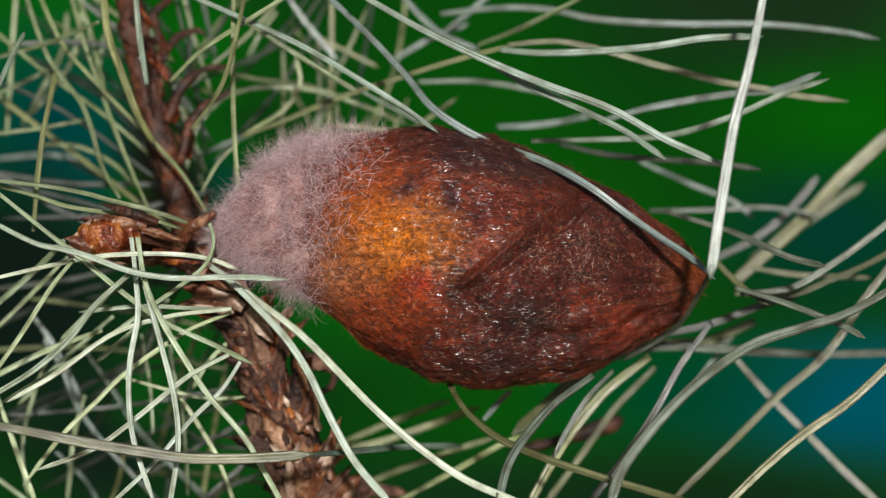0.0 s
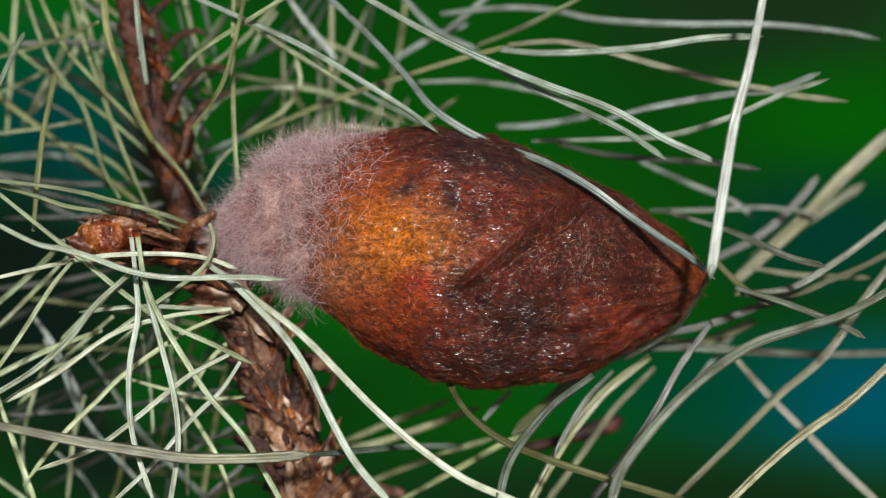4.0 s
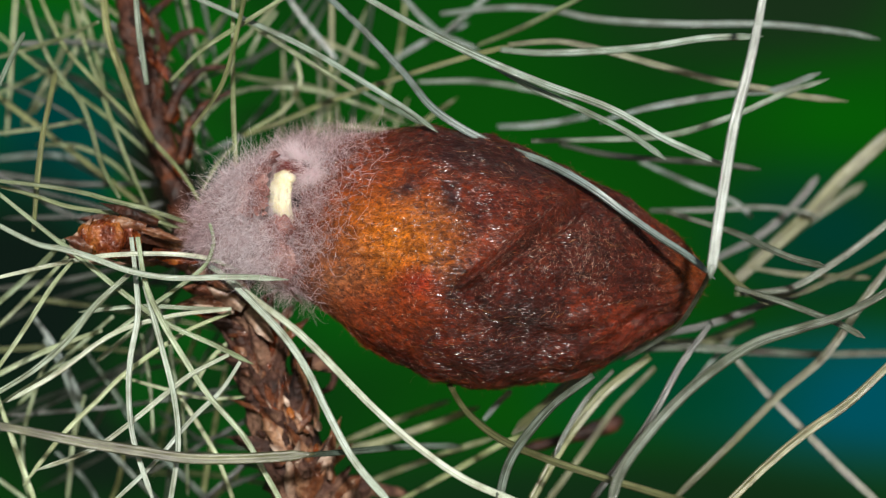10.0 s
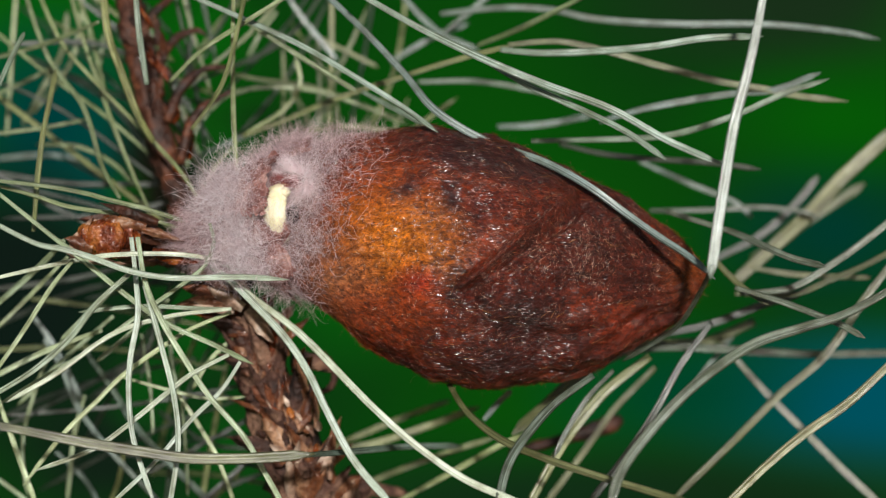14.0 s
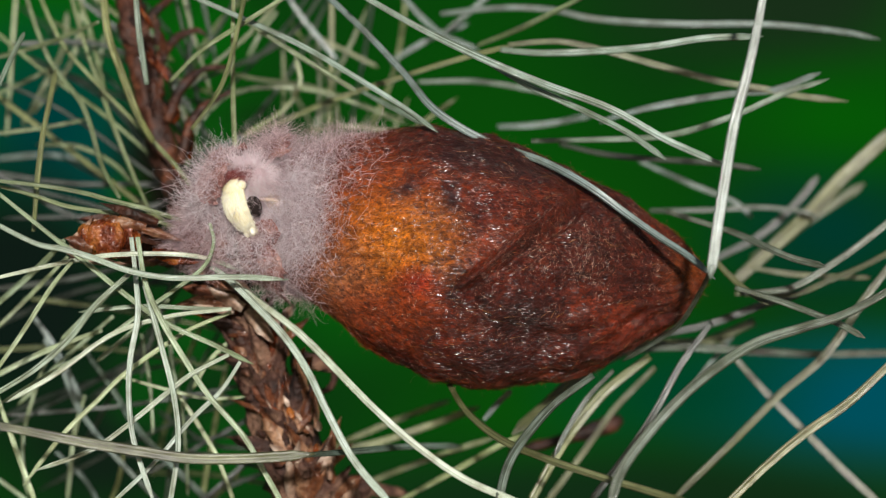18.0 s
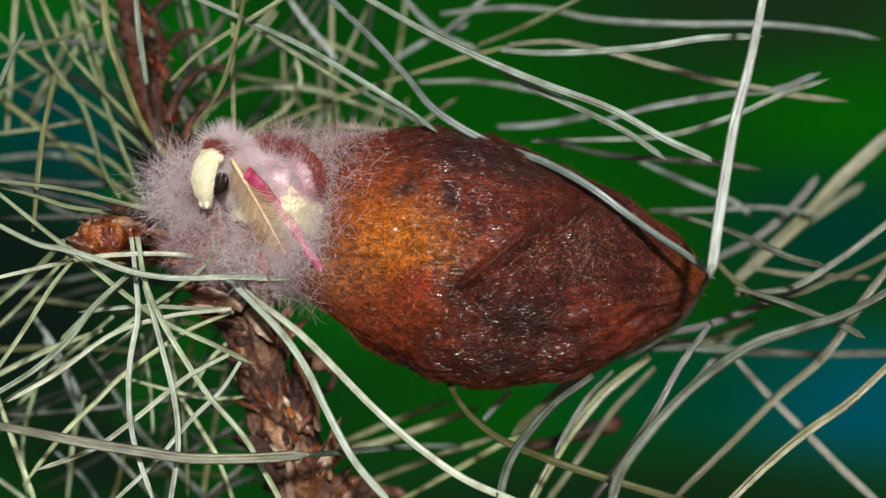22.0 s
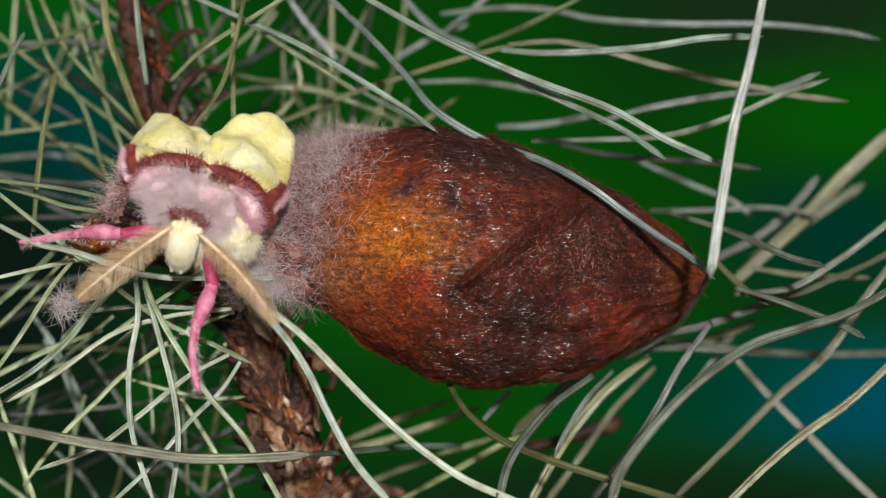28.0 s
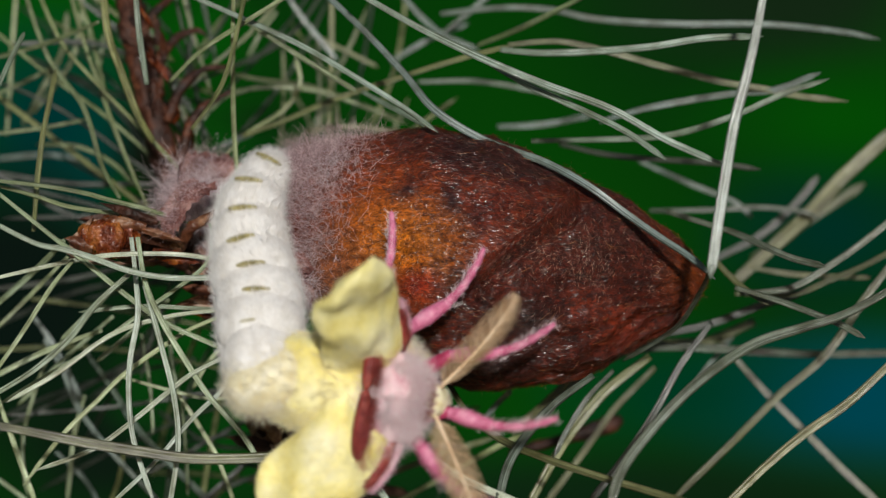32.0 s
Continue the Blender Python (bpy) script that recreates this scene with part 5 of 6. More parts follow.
def leg(seed):
    """A leg along y: crimson thigh, pink shin, beaded foot."""
    def tube(name, material, pts, sizes, parent, label=""):
        line = spline([Vector(p) / 1000 for p in pts], 6)

        def size(t):
            k = t * (len(sizes) - 1)
            i = min(int(k), len(sizes) - 2)
            r = (sizes[i] + (sizes[i + 1] - sizes[i]) * (k - i)) / 1000
            return r, r
        v, f, uv = sweep(line, ring(10), size, Vector((0.1, 0.1, 1)))
        return part(name, solid(name, v, f, material, uv=uv), parent, label)

    ob = tube("leg", femur_skin, [(0, 0, 0), (0, 2.2, 0.3), (0, 4.6, 0.5)], [0.8, 0.75, 0.6], moth, "pink furry leg with a crimson thigh")
    tube("shin", leg_skin, [(0, 4.3, 0.5), (0.9, 6.2, 0.4), (2.0, 8.4, -0.1)], [0.55, 0.85, 0.55], ob)
    tube("foot", leg_skin, [(1.9, 8.2, -0.1), (2.4, 10.6, -0.4), (2.4, 13.0, -0.4), (2.2, 14.6, -0.1)], [0.42, 0.5, 0.36, 0.46, 0.34, 0.44, 0.32, 0.4, 0.28, 0.3, 0.15], ob)
    rng = random.Random(seed)
    roots, ways, lens = [], [], []
    for k in range(520):
        t, a = rng.uniform(0.5, 14.5), rng.uniform(0, 6.28)
        o = Vector((math.cos(a), 0, math.sin(a)))
        roots.append((Vector((0.0 if t < 4.4 else 2.2 * min(1, (t - 4.4) / 4), t, 0.3 - 0.05 * t)) + o * (0.55 if t < 9 else 0.25)) / 1000)
        ways.append(o * 0.6 + Vector((0, 0.8, 0)))
        lens.append(rng.uniform(0.3, 0.9) / 1000)
    part("fur", strands("fur", roots, ways, lens, 0.00002, pink_hair, 2, 0.2, seed), ob, kind="stuff")
    return ob


LEGS = {key: leg(60 + k) for k, key in enumerate(("fr", "fl", "mr", "ml", "hr", "hl"))}


def clutter():
    """Needles deep in the branch, out of focus, in loose fans from the shoots."""
    rng = random.Random(77)
    # mostly near-black kinds: the shade inside the branch is put into their colour
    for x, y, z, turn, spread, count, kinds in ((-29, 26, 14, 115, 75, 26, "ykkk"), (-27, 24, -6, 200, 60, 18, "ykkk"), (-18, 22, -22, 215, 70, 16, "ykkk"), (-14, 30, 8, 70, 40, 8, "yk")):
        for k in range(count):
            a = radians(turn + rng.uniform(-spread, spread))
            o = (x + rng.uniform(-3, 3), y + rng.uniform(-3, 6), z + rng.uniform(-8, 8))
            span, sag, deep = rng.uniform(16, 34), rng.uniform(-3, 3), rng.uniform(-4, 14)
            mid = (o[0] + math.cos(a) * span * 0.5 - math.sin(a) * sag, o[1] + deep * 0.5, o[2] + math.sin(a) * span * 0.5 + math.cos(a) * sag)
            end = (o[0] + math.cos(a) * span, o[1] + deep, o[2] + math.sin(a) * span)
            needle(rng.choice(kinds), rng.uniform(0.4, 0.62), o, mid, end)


clutter()


def motions():
    def stance(at, forward, back):
        """Pose of the moth: forward and back are given as right, up, towards the viewer."""
        f, u = [Vector((v[0], -v[2], v[1])).normalized() for v in (forward, back)]
        r = f.cross(u).normalized()
        m = Matrix((r, f, r.cross(f))).transposed().to_4x4()
        m.translation = W(*at)
        return m

    def aim(base, way, back):
        """Pose of a part at base whose y axis points along way."""
        f = way.normalized()
        r = f.cross(back)
        r = r.normalized() if r.length > 1e-4 else Vector((1, 0, 0))
        m = Matrix((r, f, r.cross(f))).transposed().to_4x4()
        m.translation = base
        return m

    rows = [
        (0, stance((-8.5, 2.0, 2.4), (-0.8, -0.1, 0.55), (0, 1, 0.1))),
        (5.5, stance((-9.1, 2.0, 2.4), (-0.8, -0.1, 0.55), (0, 1, 0.1))),
        (6, stance((-9.7, 1.0, 2.7), (-0.8, -0.1, 0.6), (0, 1, 0.1))),
        (7.5, stance((-10.1, 0.5, 3.0), (-0.8, -0.1, 0.6), (0, 1, 0.1))),
        (9, stance((-10.5, 0.5, 3.1), (-0.8, -0.1, 0.6), (0, 1, 0.1))),
        (11, stance((-10.3, 0.5, 3.1), (-0.8, -0.1, 0.6), (0, 1, 0.1))),
        (13, stance((-10.8, 0.0, 3.1), (-0.8, -0.1, 0.6), (0, 1, 0.1))),
        (14.5, stance((-11.7, -0.5, 3.5), (-0.8, -0.1, 0.6), (0, 1, 0.1))),
        (16.5, stance((-13.1, -1.5, 4.1), (-0.78, -0.1, 0.6), (0, 1, 0.1))),
        (17, stance((-13.9, -2.0, 5.0), (-0.7, -0.08, 0.7), (0, 1, 0.1))),
        (18, stance((-14.9, -2.5, 5.4), (-0.7, -0.08, 0.7), (0, 1, 0.1))),
        (19, stance((-15.9, -3.0, 6.0), (-0.7, -0.08, 0.7), (0, 1, 0.1))),
        (20, stance((-17.7, -4.0, 6.9), (-0.7, -0.08, 0.7), (0, 1, 0.15))),
        (21, stance((-18.0, -4.5, 7.1), (-0.7, -0.08, 0.7), (0, 1, 0.15))),
        (22, stance((-18.0, -5.0, 7.1), (-0.7, -0.08, 0.7), (0, 1, 0.2))),
        (23, stance((-20.3, -7.0, 6.6), (-0.72, -0.1, 0.68), (0.05, 1, 0.2))),
        (23.5, stance((-21.9, -10.0, 8.8), (-0.55, -0.25, 0.75), (0.25, 0.9, 0.3))),
        (24, stance((-21.7, -12.0, 8.4), (-0.4, -0.35, 0.82), (0.35, 0.85, 0.35))),
        (24.5, stance((-21.8, -13.0, 8.4), (-0.3, -0.38, 0.82), (0.2, 0.88, 0.42))),
        (25, stance((-21.5, -14.0, 8.1), (-0.2, -0.36, 0.85), (0.22, 0.88, 0.38))),
        (25.5, stance((-21.2, -14.0, 8.2), (-0.2, -0.36, 0.85), (0.22, 0.88, 0.38))),
        (27.5, stance((-23.4, -14.0, 5.6), (-0.15, -0.45, 0.82), (0.22, 0.85, 0.45))),
        (28, stance((-24.0, -14.0, 4.5), (-0.12, -0.45, 0.82), (0.25, 0.82, 0.45))),
        (28.5, stance((-21.5, -14.0, 5.9), (-0.1, -0.45, 0.82), (0.3, 0.82, 0.45))),
        (29, stance((-22.8, -15.0, -0.5), (0.05, -0.75, 0.6), (0.05, 0.65, 0.75))),
        (29.5, stance((-21.9, -15.0, 2.3), (0.05, -0.65, 0.7), (0.05, 0.7, 0.7))),
        (30, stance((-20.8, -15.0, 3.6), (0.12, -0.6, 0.75), (-0.15, 0.75, 0.65))),
        (30.5, stance((-23.7, -16.0, -2.7), (0.12, -0.8, 0.5), (-0.1, 0.5, 0.85))),
        (31, stance((-20.9, -17.0, -11.4), (0.25, -0.93, 0.15), (0, 0.15, 1))),
        (31.25, stance((-14.9, -18.0, -10.2), (0.5, -0.82, 0.12), (0, 0.15, 1))),
        (31.5, stance((-9.9, -20.0, -13.4), (0.8, -0.55, 0.08), (0, 0.1, 1))),
        (32, stance((-5.0, -23.0, -13.6), (0.98, -0.15, 0.05), (0, 0.1, 1))),
    ]
    walk(moth, rows)

    heads = {0: (-14.2, -2.0, 4.1), 5.5: (-15.0, -3.5, 4.4), 6: (-14.7, -2.5, 4.7), 7.5: (-15.2, -4.2, 5.1), 9: (-16.1, -6.2, 5.2), 11: (-15.3, -5.7, 5.3), 13: (-15.8, -5.8, 4.1), 14.5: (-16.5, -6.6, 3.9), 16.5: (-17.9, -6.9, 3.8), 17: (-19.3, -6.7, 3.9), 18: (-20.2, -7.4, 4.4), 19: (-21.1, -8.4, 5.4), 20: (-22.3, -9.2, 4.2), 21: (-22.5, -9.2, 4.2), 22: (-23.2, -9.2, 7.3), 23: (-25.8, -12.0, 6.7)}

    def head_at(t, m):
        return m.inverted() @ W(*heads[t]) if t in heads else HEAD_AT / 1000

    leans = {17: -10, 18: -18, 19: -18, 20: -26, 21: -26, 22: 8, 23: -4}

    def head_turn(t, m):
        """A roll of the face about the line of sight, in the moth's space."""
        q = m.to_3x3().to_4x4()
        return q.inverted() @ Matrix.Rotation(radians(leans.get(t, 0)), 4, "Y") @ q

    walk(head, [(t, Matrix.Translation(head_at(t, m)) @ head_turn(t, m)) for t, m in rows])

    def steer(ob, base, goals, tucked=None, facing=None, until=23.2, roots=None):
        """Turn a part so that it points at a goal for each of the moth's rows. tucked: its root while the moth is inside."""
        track = []
        for (t, m), g in zip(rows, goals):
            root = Vector(tucked if tucked and t < until else base) / 1000
            if facing:
                root += head_at(t, m)
            if roots and t in roots:
                root = m.inverted() @ W(*roots[t])
            flat = m.inverted().to_3x3() @ Vector((0.1, -1, 0.1) if roots and t in roots else facing) if facing else Vector((0, 0.12, 1))
            track.append((t, aim(root, m.inverted() @ W(*g) - root, flat)))
        walk(ob, track)

    steer(wing_right, (3.3, -2.4, 0.7), [(4.5, 4.0, 2.4), (3.7, 4.0, 2.6), (3.7, 4.0, 2.7), (3.4, 4.0, 2.7), (3.2, 4.0, 2.8), (2.9, 4.0, 2.8), (2.7, 4.0, 2.9), (2.4, 4.0, 3.0), (2.1, 4.0, 3.0), (1.2, 4.0, 3.2), (-0.7, 4.0, 3.4), (-2.6, 4.0, 3.6), (-3.0, 4.0, 4.6), (-3.4, 4.0, 5.6), (-1.4, 6.0, 2.5), (-2.7, 8.0, 3.1), (-18.7, 4.0, 13.5), (-22.4, 2.0, 14.3), (-22.7, 2.0, 14.3), (-22.5, 0.0, 14.1), (-22.5, 0.0, 14.1), (-25.2, 3.0, 14.6), (-25.8, 3.0, 14.6), (-23.1, 3.0, 15.8), (-25.8, 0.0, 13.3), (-25.8, 0.0, 13.6), (-28.4, 0.0, 11.5), (-32.3, -8.0, 4.0), (-28.0, -25.0, -3.5), (-29.6, -19.0, -5.6), (-24.3, -21.0, -17.1), (-16.7, -22.0, -24.7)], (1.6, -7, -1))
    steer(wing_left, (-3.3, -2.4, 0.7), [(4.4, -2.0, 0.1), (3.6, -2.0, 0.3), (3.6, -2.0, 0.3), (3.4, -2.0, 0.3), (3.2, -2.0, 0.4), (2.9, -2.0, 0.4), (2.6, -2.0, 0.5), (2.4, -2.0, 0.6), (2.1, -2.0, 0.6), (1.4, -2.0, 0.8), (0.0, -2.0, 1.0), (-1.4, -2.0, 1.2), (-2.2, -2.0, 1.6), (-2.9, -2.0, 2.0), (-1.4, 2.0, 1.2), (-2.6, 4.0, 2.4), (-17.0, 1.0, 12.6), (-18.2, 4.0, 13.4), (-18.4, 4.0, 13.4), (-18.2, 4.0, 13.4), (-18.2, 4.0, 13.4), (-19.9, 0.0, 15.3), (-20.2, 0.0, 15.3), (-17.2, 0.0, 15.6), (-20.5, 0.0, 13.3), (-19.9, 0.0, 14.4), (-18.1, 0.0, 14.7), (-15.1, -6.0, 8.6), (-9.0, -18.0, 13.0), (-6.3, -22.0, 9.5), (-7.6, -28.0, 6.0), (-10.3, -38.0, -1.4)], (-1.6, -7, -1))
    steer(antenna_left, (-1.3, 0.6, 2), [(2.1, 1.0, 0.6), (2.1, 1.0, 0.6), (2.1, 1.0, 0.6), (2.1, 1.0, 0.6), (2.1, 1.0, 0.6), (2.1, 1.0, 0.6), (2.1, 1.0, 0.6), (2.1, 1.0, 0.6), (2.1, 1.0, 0.6), (2.1, 1.0, 0.6), (2.1, 1.0, 0.6), (-16.6, -8.0, 4.4), (-17.7, -8.4, 4.0), (-17.7, -8.4, 4.0), (-18.6, -9.4, 4.6), (-21.0, -9.6, 2.4), (-19.8, -12.0, 1.0), (-18.6, -18.0, -5.4), (-18.4, -18.0, -4.6), (-15.1, -18.0, -4.8), (-14.9, -18.0, -4.3), (-18.6, -18.0, -7.0), (-15.9, -18.0, -7.3), (-13.6, -20.0, 2.2), (-10.5, -18.0, -8.1), (-12.1, -18.0, -8.6), (-7.8, -18.0, -1.0), (-7.8, -18.0, -9.7), (-7.8, -18.0, -15.4), (1.9, -20.0, -11.2), (4.6, -23.0, -15.3), (6.6, -24.0, -4.7)], (-0.3, -2.5, 0.5), (0.75, -0.6, 0.3), 18.5, {19: (-19.6, -10.0, 6.4), 20: (-21.9, -10.8, 5.9), 21: (-21.9, -10.8, 5.9), 22: (-20.9, -11.2, 8.9), 23: (-24.2, -13.4, 8.2)})
    steer(antenna_right, (1.3, 0.6, 2), [(2.1, 3.0, 0.7), (2.1, 3.0, 0.7), (2.1, 3.0, 0.7), (2.1, 3.0, 0.7), (2.1, 3.0, 0.7), (2.1, 3.0, 0.7), (2.1, 3.0, 0.7), (2.1, 3.0, 0.7), (2.1, 3.0, 0.7), (2.1, 3.0, 0.7), (2.1, 3.0, 0.7), (2.1, 3.0, 0.7), (2.1, 3.0, 0.7), (2.1, 3.0, 0.7), (2.1, 3.0, 0.7), (-23.7, 0.0, 1.2), (-24.2, -4.0, 0.1), (-27.0, -6.0, 0.6), (-35.8, -16.0, 0.6), (-34.9, -18.0, 0.1), (-37.1, -18.0, -0.5), (-34.4, -18.0, -3.7), (-35.2, -18.0, -4.8), (-29.2, -20.0, 8.1), (-28.4, -18.0, -10.8), (-30.0, -18.0, -8.1), (-27.3, -18.0, -5.4), (-28.9, -18.0, -9.7), (-25.5, -20.0, -22.5), (-13.5, -22.0, -21.2), (-7.6, -23.0, -23.8), (2.4, -24.0, -23.1)], (0.3, -2.5, 0.5), (0.1, -1, 0.35), 22.5)
    steer(LEGS["fl"], (-2, 1.6, -3), [(4.4, -1.0, 0.6), (4.4, -1.0, 0.6), (4.4, -1.0, 0.6), (4.4, -1.0, 0.6), (4.4, -1.0, 0.6), (4.4, -1.0, 0.6), (4.4, -1.0, 0.6), (4.4, -1.0, 0.6), (4.4, -1.0, 0.6), (4.4, -1.0, 0.6), (4.4, -1.0, 0.6), (-13.2, 1.0, 1.2), (-15.7, -6.5, 2.6), (-15.7, -6.5, 2.6), (-16.1, -7.2, 2.6), (-17.0, -8.6, 2.4), (-18.0, -11.0, 1.8), (-19.0, -14.0, -6.6), (-22.8, -15.0, -8.2), (-23.2, -16.0, -10.1), (-21.0, -16.0, -9.2), (-21.0, -16.0, -7.6), (-21.8, -16.0, -10.1), (-23.7, -16.0, -7.1), (-14.0, -14.0, -11.0), (-15.7, -14.0, -9.3), (-15.1, -14.0, -9.9), (-22.3, -14.0, -24.2), (-0.8, -18.0, -22.2), (-1.3, -20.0, -19.3), (6.1, -23.0, -13.7), (14.6, -24.0, -2.1)], (-1, -2, -1), None, 18.5, {20: (-18.9, -9.8, 5.8), 21: (-18.9, -9.8, 5.8), 22: (-19.6, -10.6, 7.6), 23: (-23.0, -13.8, 7.4), 23.5: (-24.0, -16.5, 6.0)})
    steer(LEGS["fr"], (2, 1.6, -3), [(4.5, 2.0, 0.1), (4.5, 2.0, 0.1), (4.5, 2.0, 0.1), (4.5, 2.0, 0.1), (4.5, 2.0, 0.1), (4.5, 2.0, 0.1), (4.5, 2.0, 0.1), (4.5, 2.0, 0.1), (4.5, 2.0, 0.1), (4.5, 2.0, 0.1), (4.5, 2.0, 0.1), (4.5, 2.0, 0.1), (4.5, 2.0, 0.1), (4.5, 2.0, 0.1), (4.5, 2.0, 0.1), (4.5, 2.0, 0.1), (-19.7, -6.0, -1.1), (-19.9, -10.0, -6.7), (-37.2, -14.0, -4.4), (-37.1, -16.0, -4.3), (-38.5, -16.0, -3.2), (-43.1, -15.0, 0.1), (-42.8, -15.0, -0.9), (-27.6, -16.0, -1.6), (-21.7, -14.0, -21.5), (-18.7, -14.0, -13.7), (-11.5, -14.0, -19.3), (-26.2, -14.0, -15.4), (-30.6, -16.0, -21.3), (-5.0, -20.0, -23.0), (1.9, -23.0, -21.7), (11.7, -24.0, -13.4)], (1, -2, -1))
    steer(LEGS["ml"], (-2.6, -1, -3.4), [(5.6, 0.0, 0.6), (5.6, 0.0, 0.6), (5.6, 0.0, 0.6), (5.6, 0.0, 0.6), (5.6, 0.0, 0.6), (5.6, 0.0, 0.6), (5.6, 0.0, 0.6), (5.6, 0.0, 0.6), (5.6, 0.0, 0.6), (5.6, 0.0, 0.6), (5.6, 0.0, 0.6), (5.6, 0.0, 0.6), (5.6, 0.0, 0.6), (5.6, 0.0, 0.6), (5.6, 0.0, 0.6), (5.6, 0.0, 0.6), (-15.9, 6.0, 4.0), (-15.9, 6.0, 4.0), (-15.9, 6.0, 4.0), (-15.9, 6.0, 4.0), (-15.9, 6.0, 4.0), (-15.9, 6.0, 4.0), (-15.9, 6.0, 4.0), (-15.9, 6.0, 4.0), (-15.9, 6.0, 4.0), (-15.9, 6.0, 4.0), (-15.9, 6.0, 4.0), (-10.2, -14.0, -5.5), (-1.6, -17.0, -4.8), (-2.3, -17.0, -4.8), (-1.3, -18.0, -5.4), (-1.6, -20.0, -4.8)], (-1, -3, -1), None, 30.2)
    steer(LEGS["mr"], (2.6, -1, -3.4), [(5.6, 0.0, 0.6), (5.6, 0.0, 0.6), (5.6, 0.0, 0.6), (5.6, 0.0, 0.6), (5.6, 0.0, 0.6), (5.6, 0.0, 0.6), (5.6, 0.0, 0.6), (5.6, 0.0, 0.6), (5.6, 0.0, 0.6), (5.6, 0.0, 0.6), (5.6, 0.0, 0.6), (5.6, 0.0, 0.6), (5.6, 0.0, 0.6), (5.6, 0.0, 0.6), (5.6, 0.0, 0.6), (5.6, 0.0, 0.6), (-15.9, 6.0, 4.0), (-15.9, 6.0, 4.0), (-15.9, 6.0, 4.0), (-15.9, 6.0, 4.0), (-15.9, 6.0, 4.0), (-15.9, 6.0, 4.0), (-15.9, 6.0, 4.0), (-15.9, 6.0, 4.0), (-15.9, 6.0, 4.0), (-27.1, -4.0, -4.0), (-26.2, -4.0, -3.4), (-29.7, -8.0, -6.7), (-33.1, -12.0, 0.6), (-15.5, -16.0, -24.0), (-15.4, -18.0, -24.9), (6.9, -23.0, -22.7)], (1, -3, -1), None, 29.2)
    steer(LEGS["hl"], (-2.6, -3.4, -3.2), [(5.6, 0.0, 0.6), (5.6, 0.0, 0.6), (5.6, 0.0, 0.6), (5.6, 0.0, 0.6), (5.6, 0.0, 0.6), (5.6, 0.0, 0.6), (5.6, 0.0, 0.6), (5.6, 0.0, 0.6), (5.6, 0.0, 0.6), (5.6, 0.0, 0.6), (5.6, 0.0, 0.6), (5.6, 0.0, 0.6), (5.6, 0.0, 0.6), (5.6, 0.0, 0.6), (5.6, 0.0, 0.6), (5.6, 0.0, 0.6), (-15.9, 6.0, 4.0), (-15.9, 6.0, 4.0), (-15.9, 6.0, 4.0), (-15.9, 6.0, 4.0), (-15.9, 6.0, 4.0), (-15.9, 6.0, 4.0), (-15.9, 6.0, 4.0), (-15.9, 6.0, 4.0), (-15.9, 6.0, 4.0), (-15.9, 6.0, 4.0), (-15.9, 6.0, 4.0), (-10.3, -10.0, 0.6), (-6.8, -15.0, 1.4), (-7.1, -16.0, 1.4), (-7.3, -17.0, 1.1), (-7.2, -19.0, 2.2)], (-1, -4, -1), None, 30.2)
    steer(LEGS["hr"], (2.6, -3.4, -3.2), [(5.6, 0.0, 0.6), (5.6, 0.0, 0.6), (5.6, 0.0, 0.6), (5.6, 0.0, 0.6), (5.6, 0.0, 0.6), (5.6, 0.0, 0.6), (5.6, 0.0, 0.6), (5.6, 0.0, 0.6), (5.6, 0.0, 0.6), (5.6, 0.0, 0.6), (5.6, 0.0, 0.6), (5.6, 0.0, 0.6), (5.6, 0.0, 0.6), (5.6, 0.0, 0.6), (5.6, 0.0, 0.6), (5.6, 0.0, 0.6), (-15.9, 6.0, 4.0), (-15.9, 6.0, 4.0), (-15.9, 6.0, 4.0), (-15.9, 6.0, 4.0), (-15.9, 6.0, 4.0), (-15.9, 6.0, 4.0), (-15.9, 6.0, 4.0), (-15.9, 6.0, 4.0), (-15.9, 6.0, 4.0), (-15.9, 6.0, 4.0), (-15.9, 6.0, 4.0), (-22.1, -4.0, 1.2), (-30.8, -8.0, 1.2), (-32.5, -12.0, -1.1), (-25.3, -12.0, -11.1), (-15.0, -8.0, -6.7)], (1, -4, -1), None, 30.2)

    def trail(t, m):
        """The line of the abdomen from the thorax back into the cocoon."""
        start = m @ (Vector((0, -10.0, -0.6) if t > 30.2 else (0, -7.0, -3.4)) / 1000)
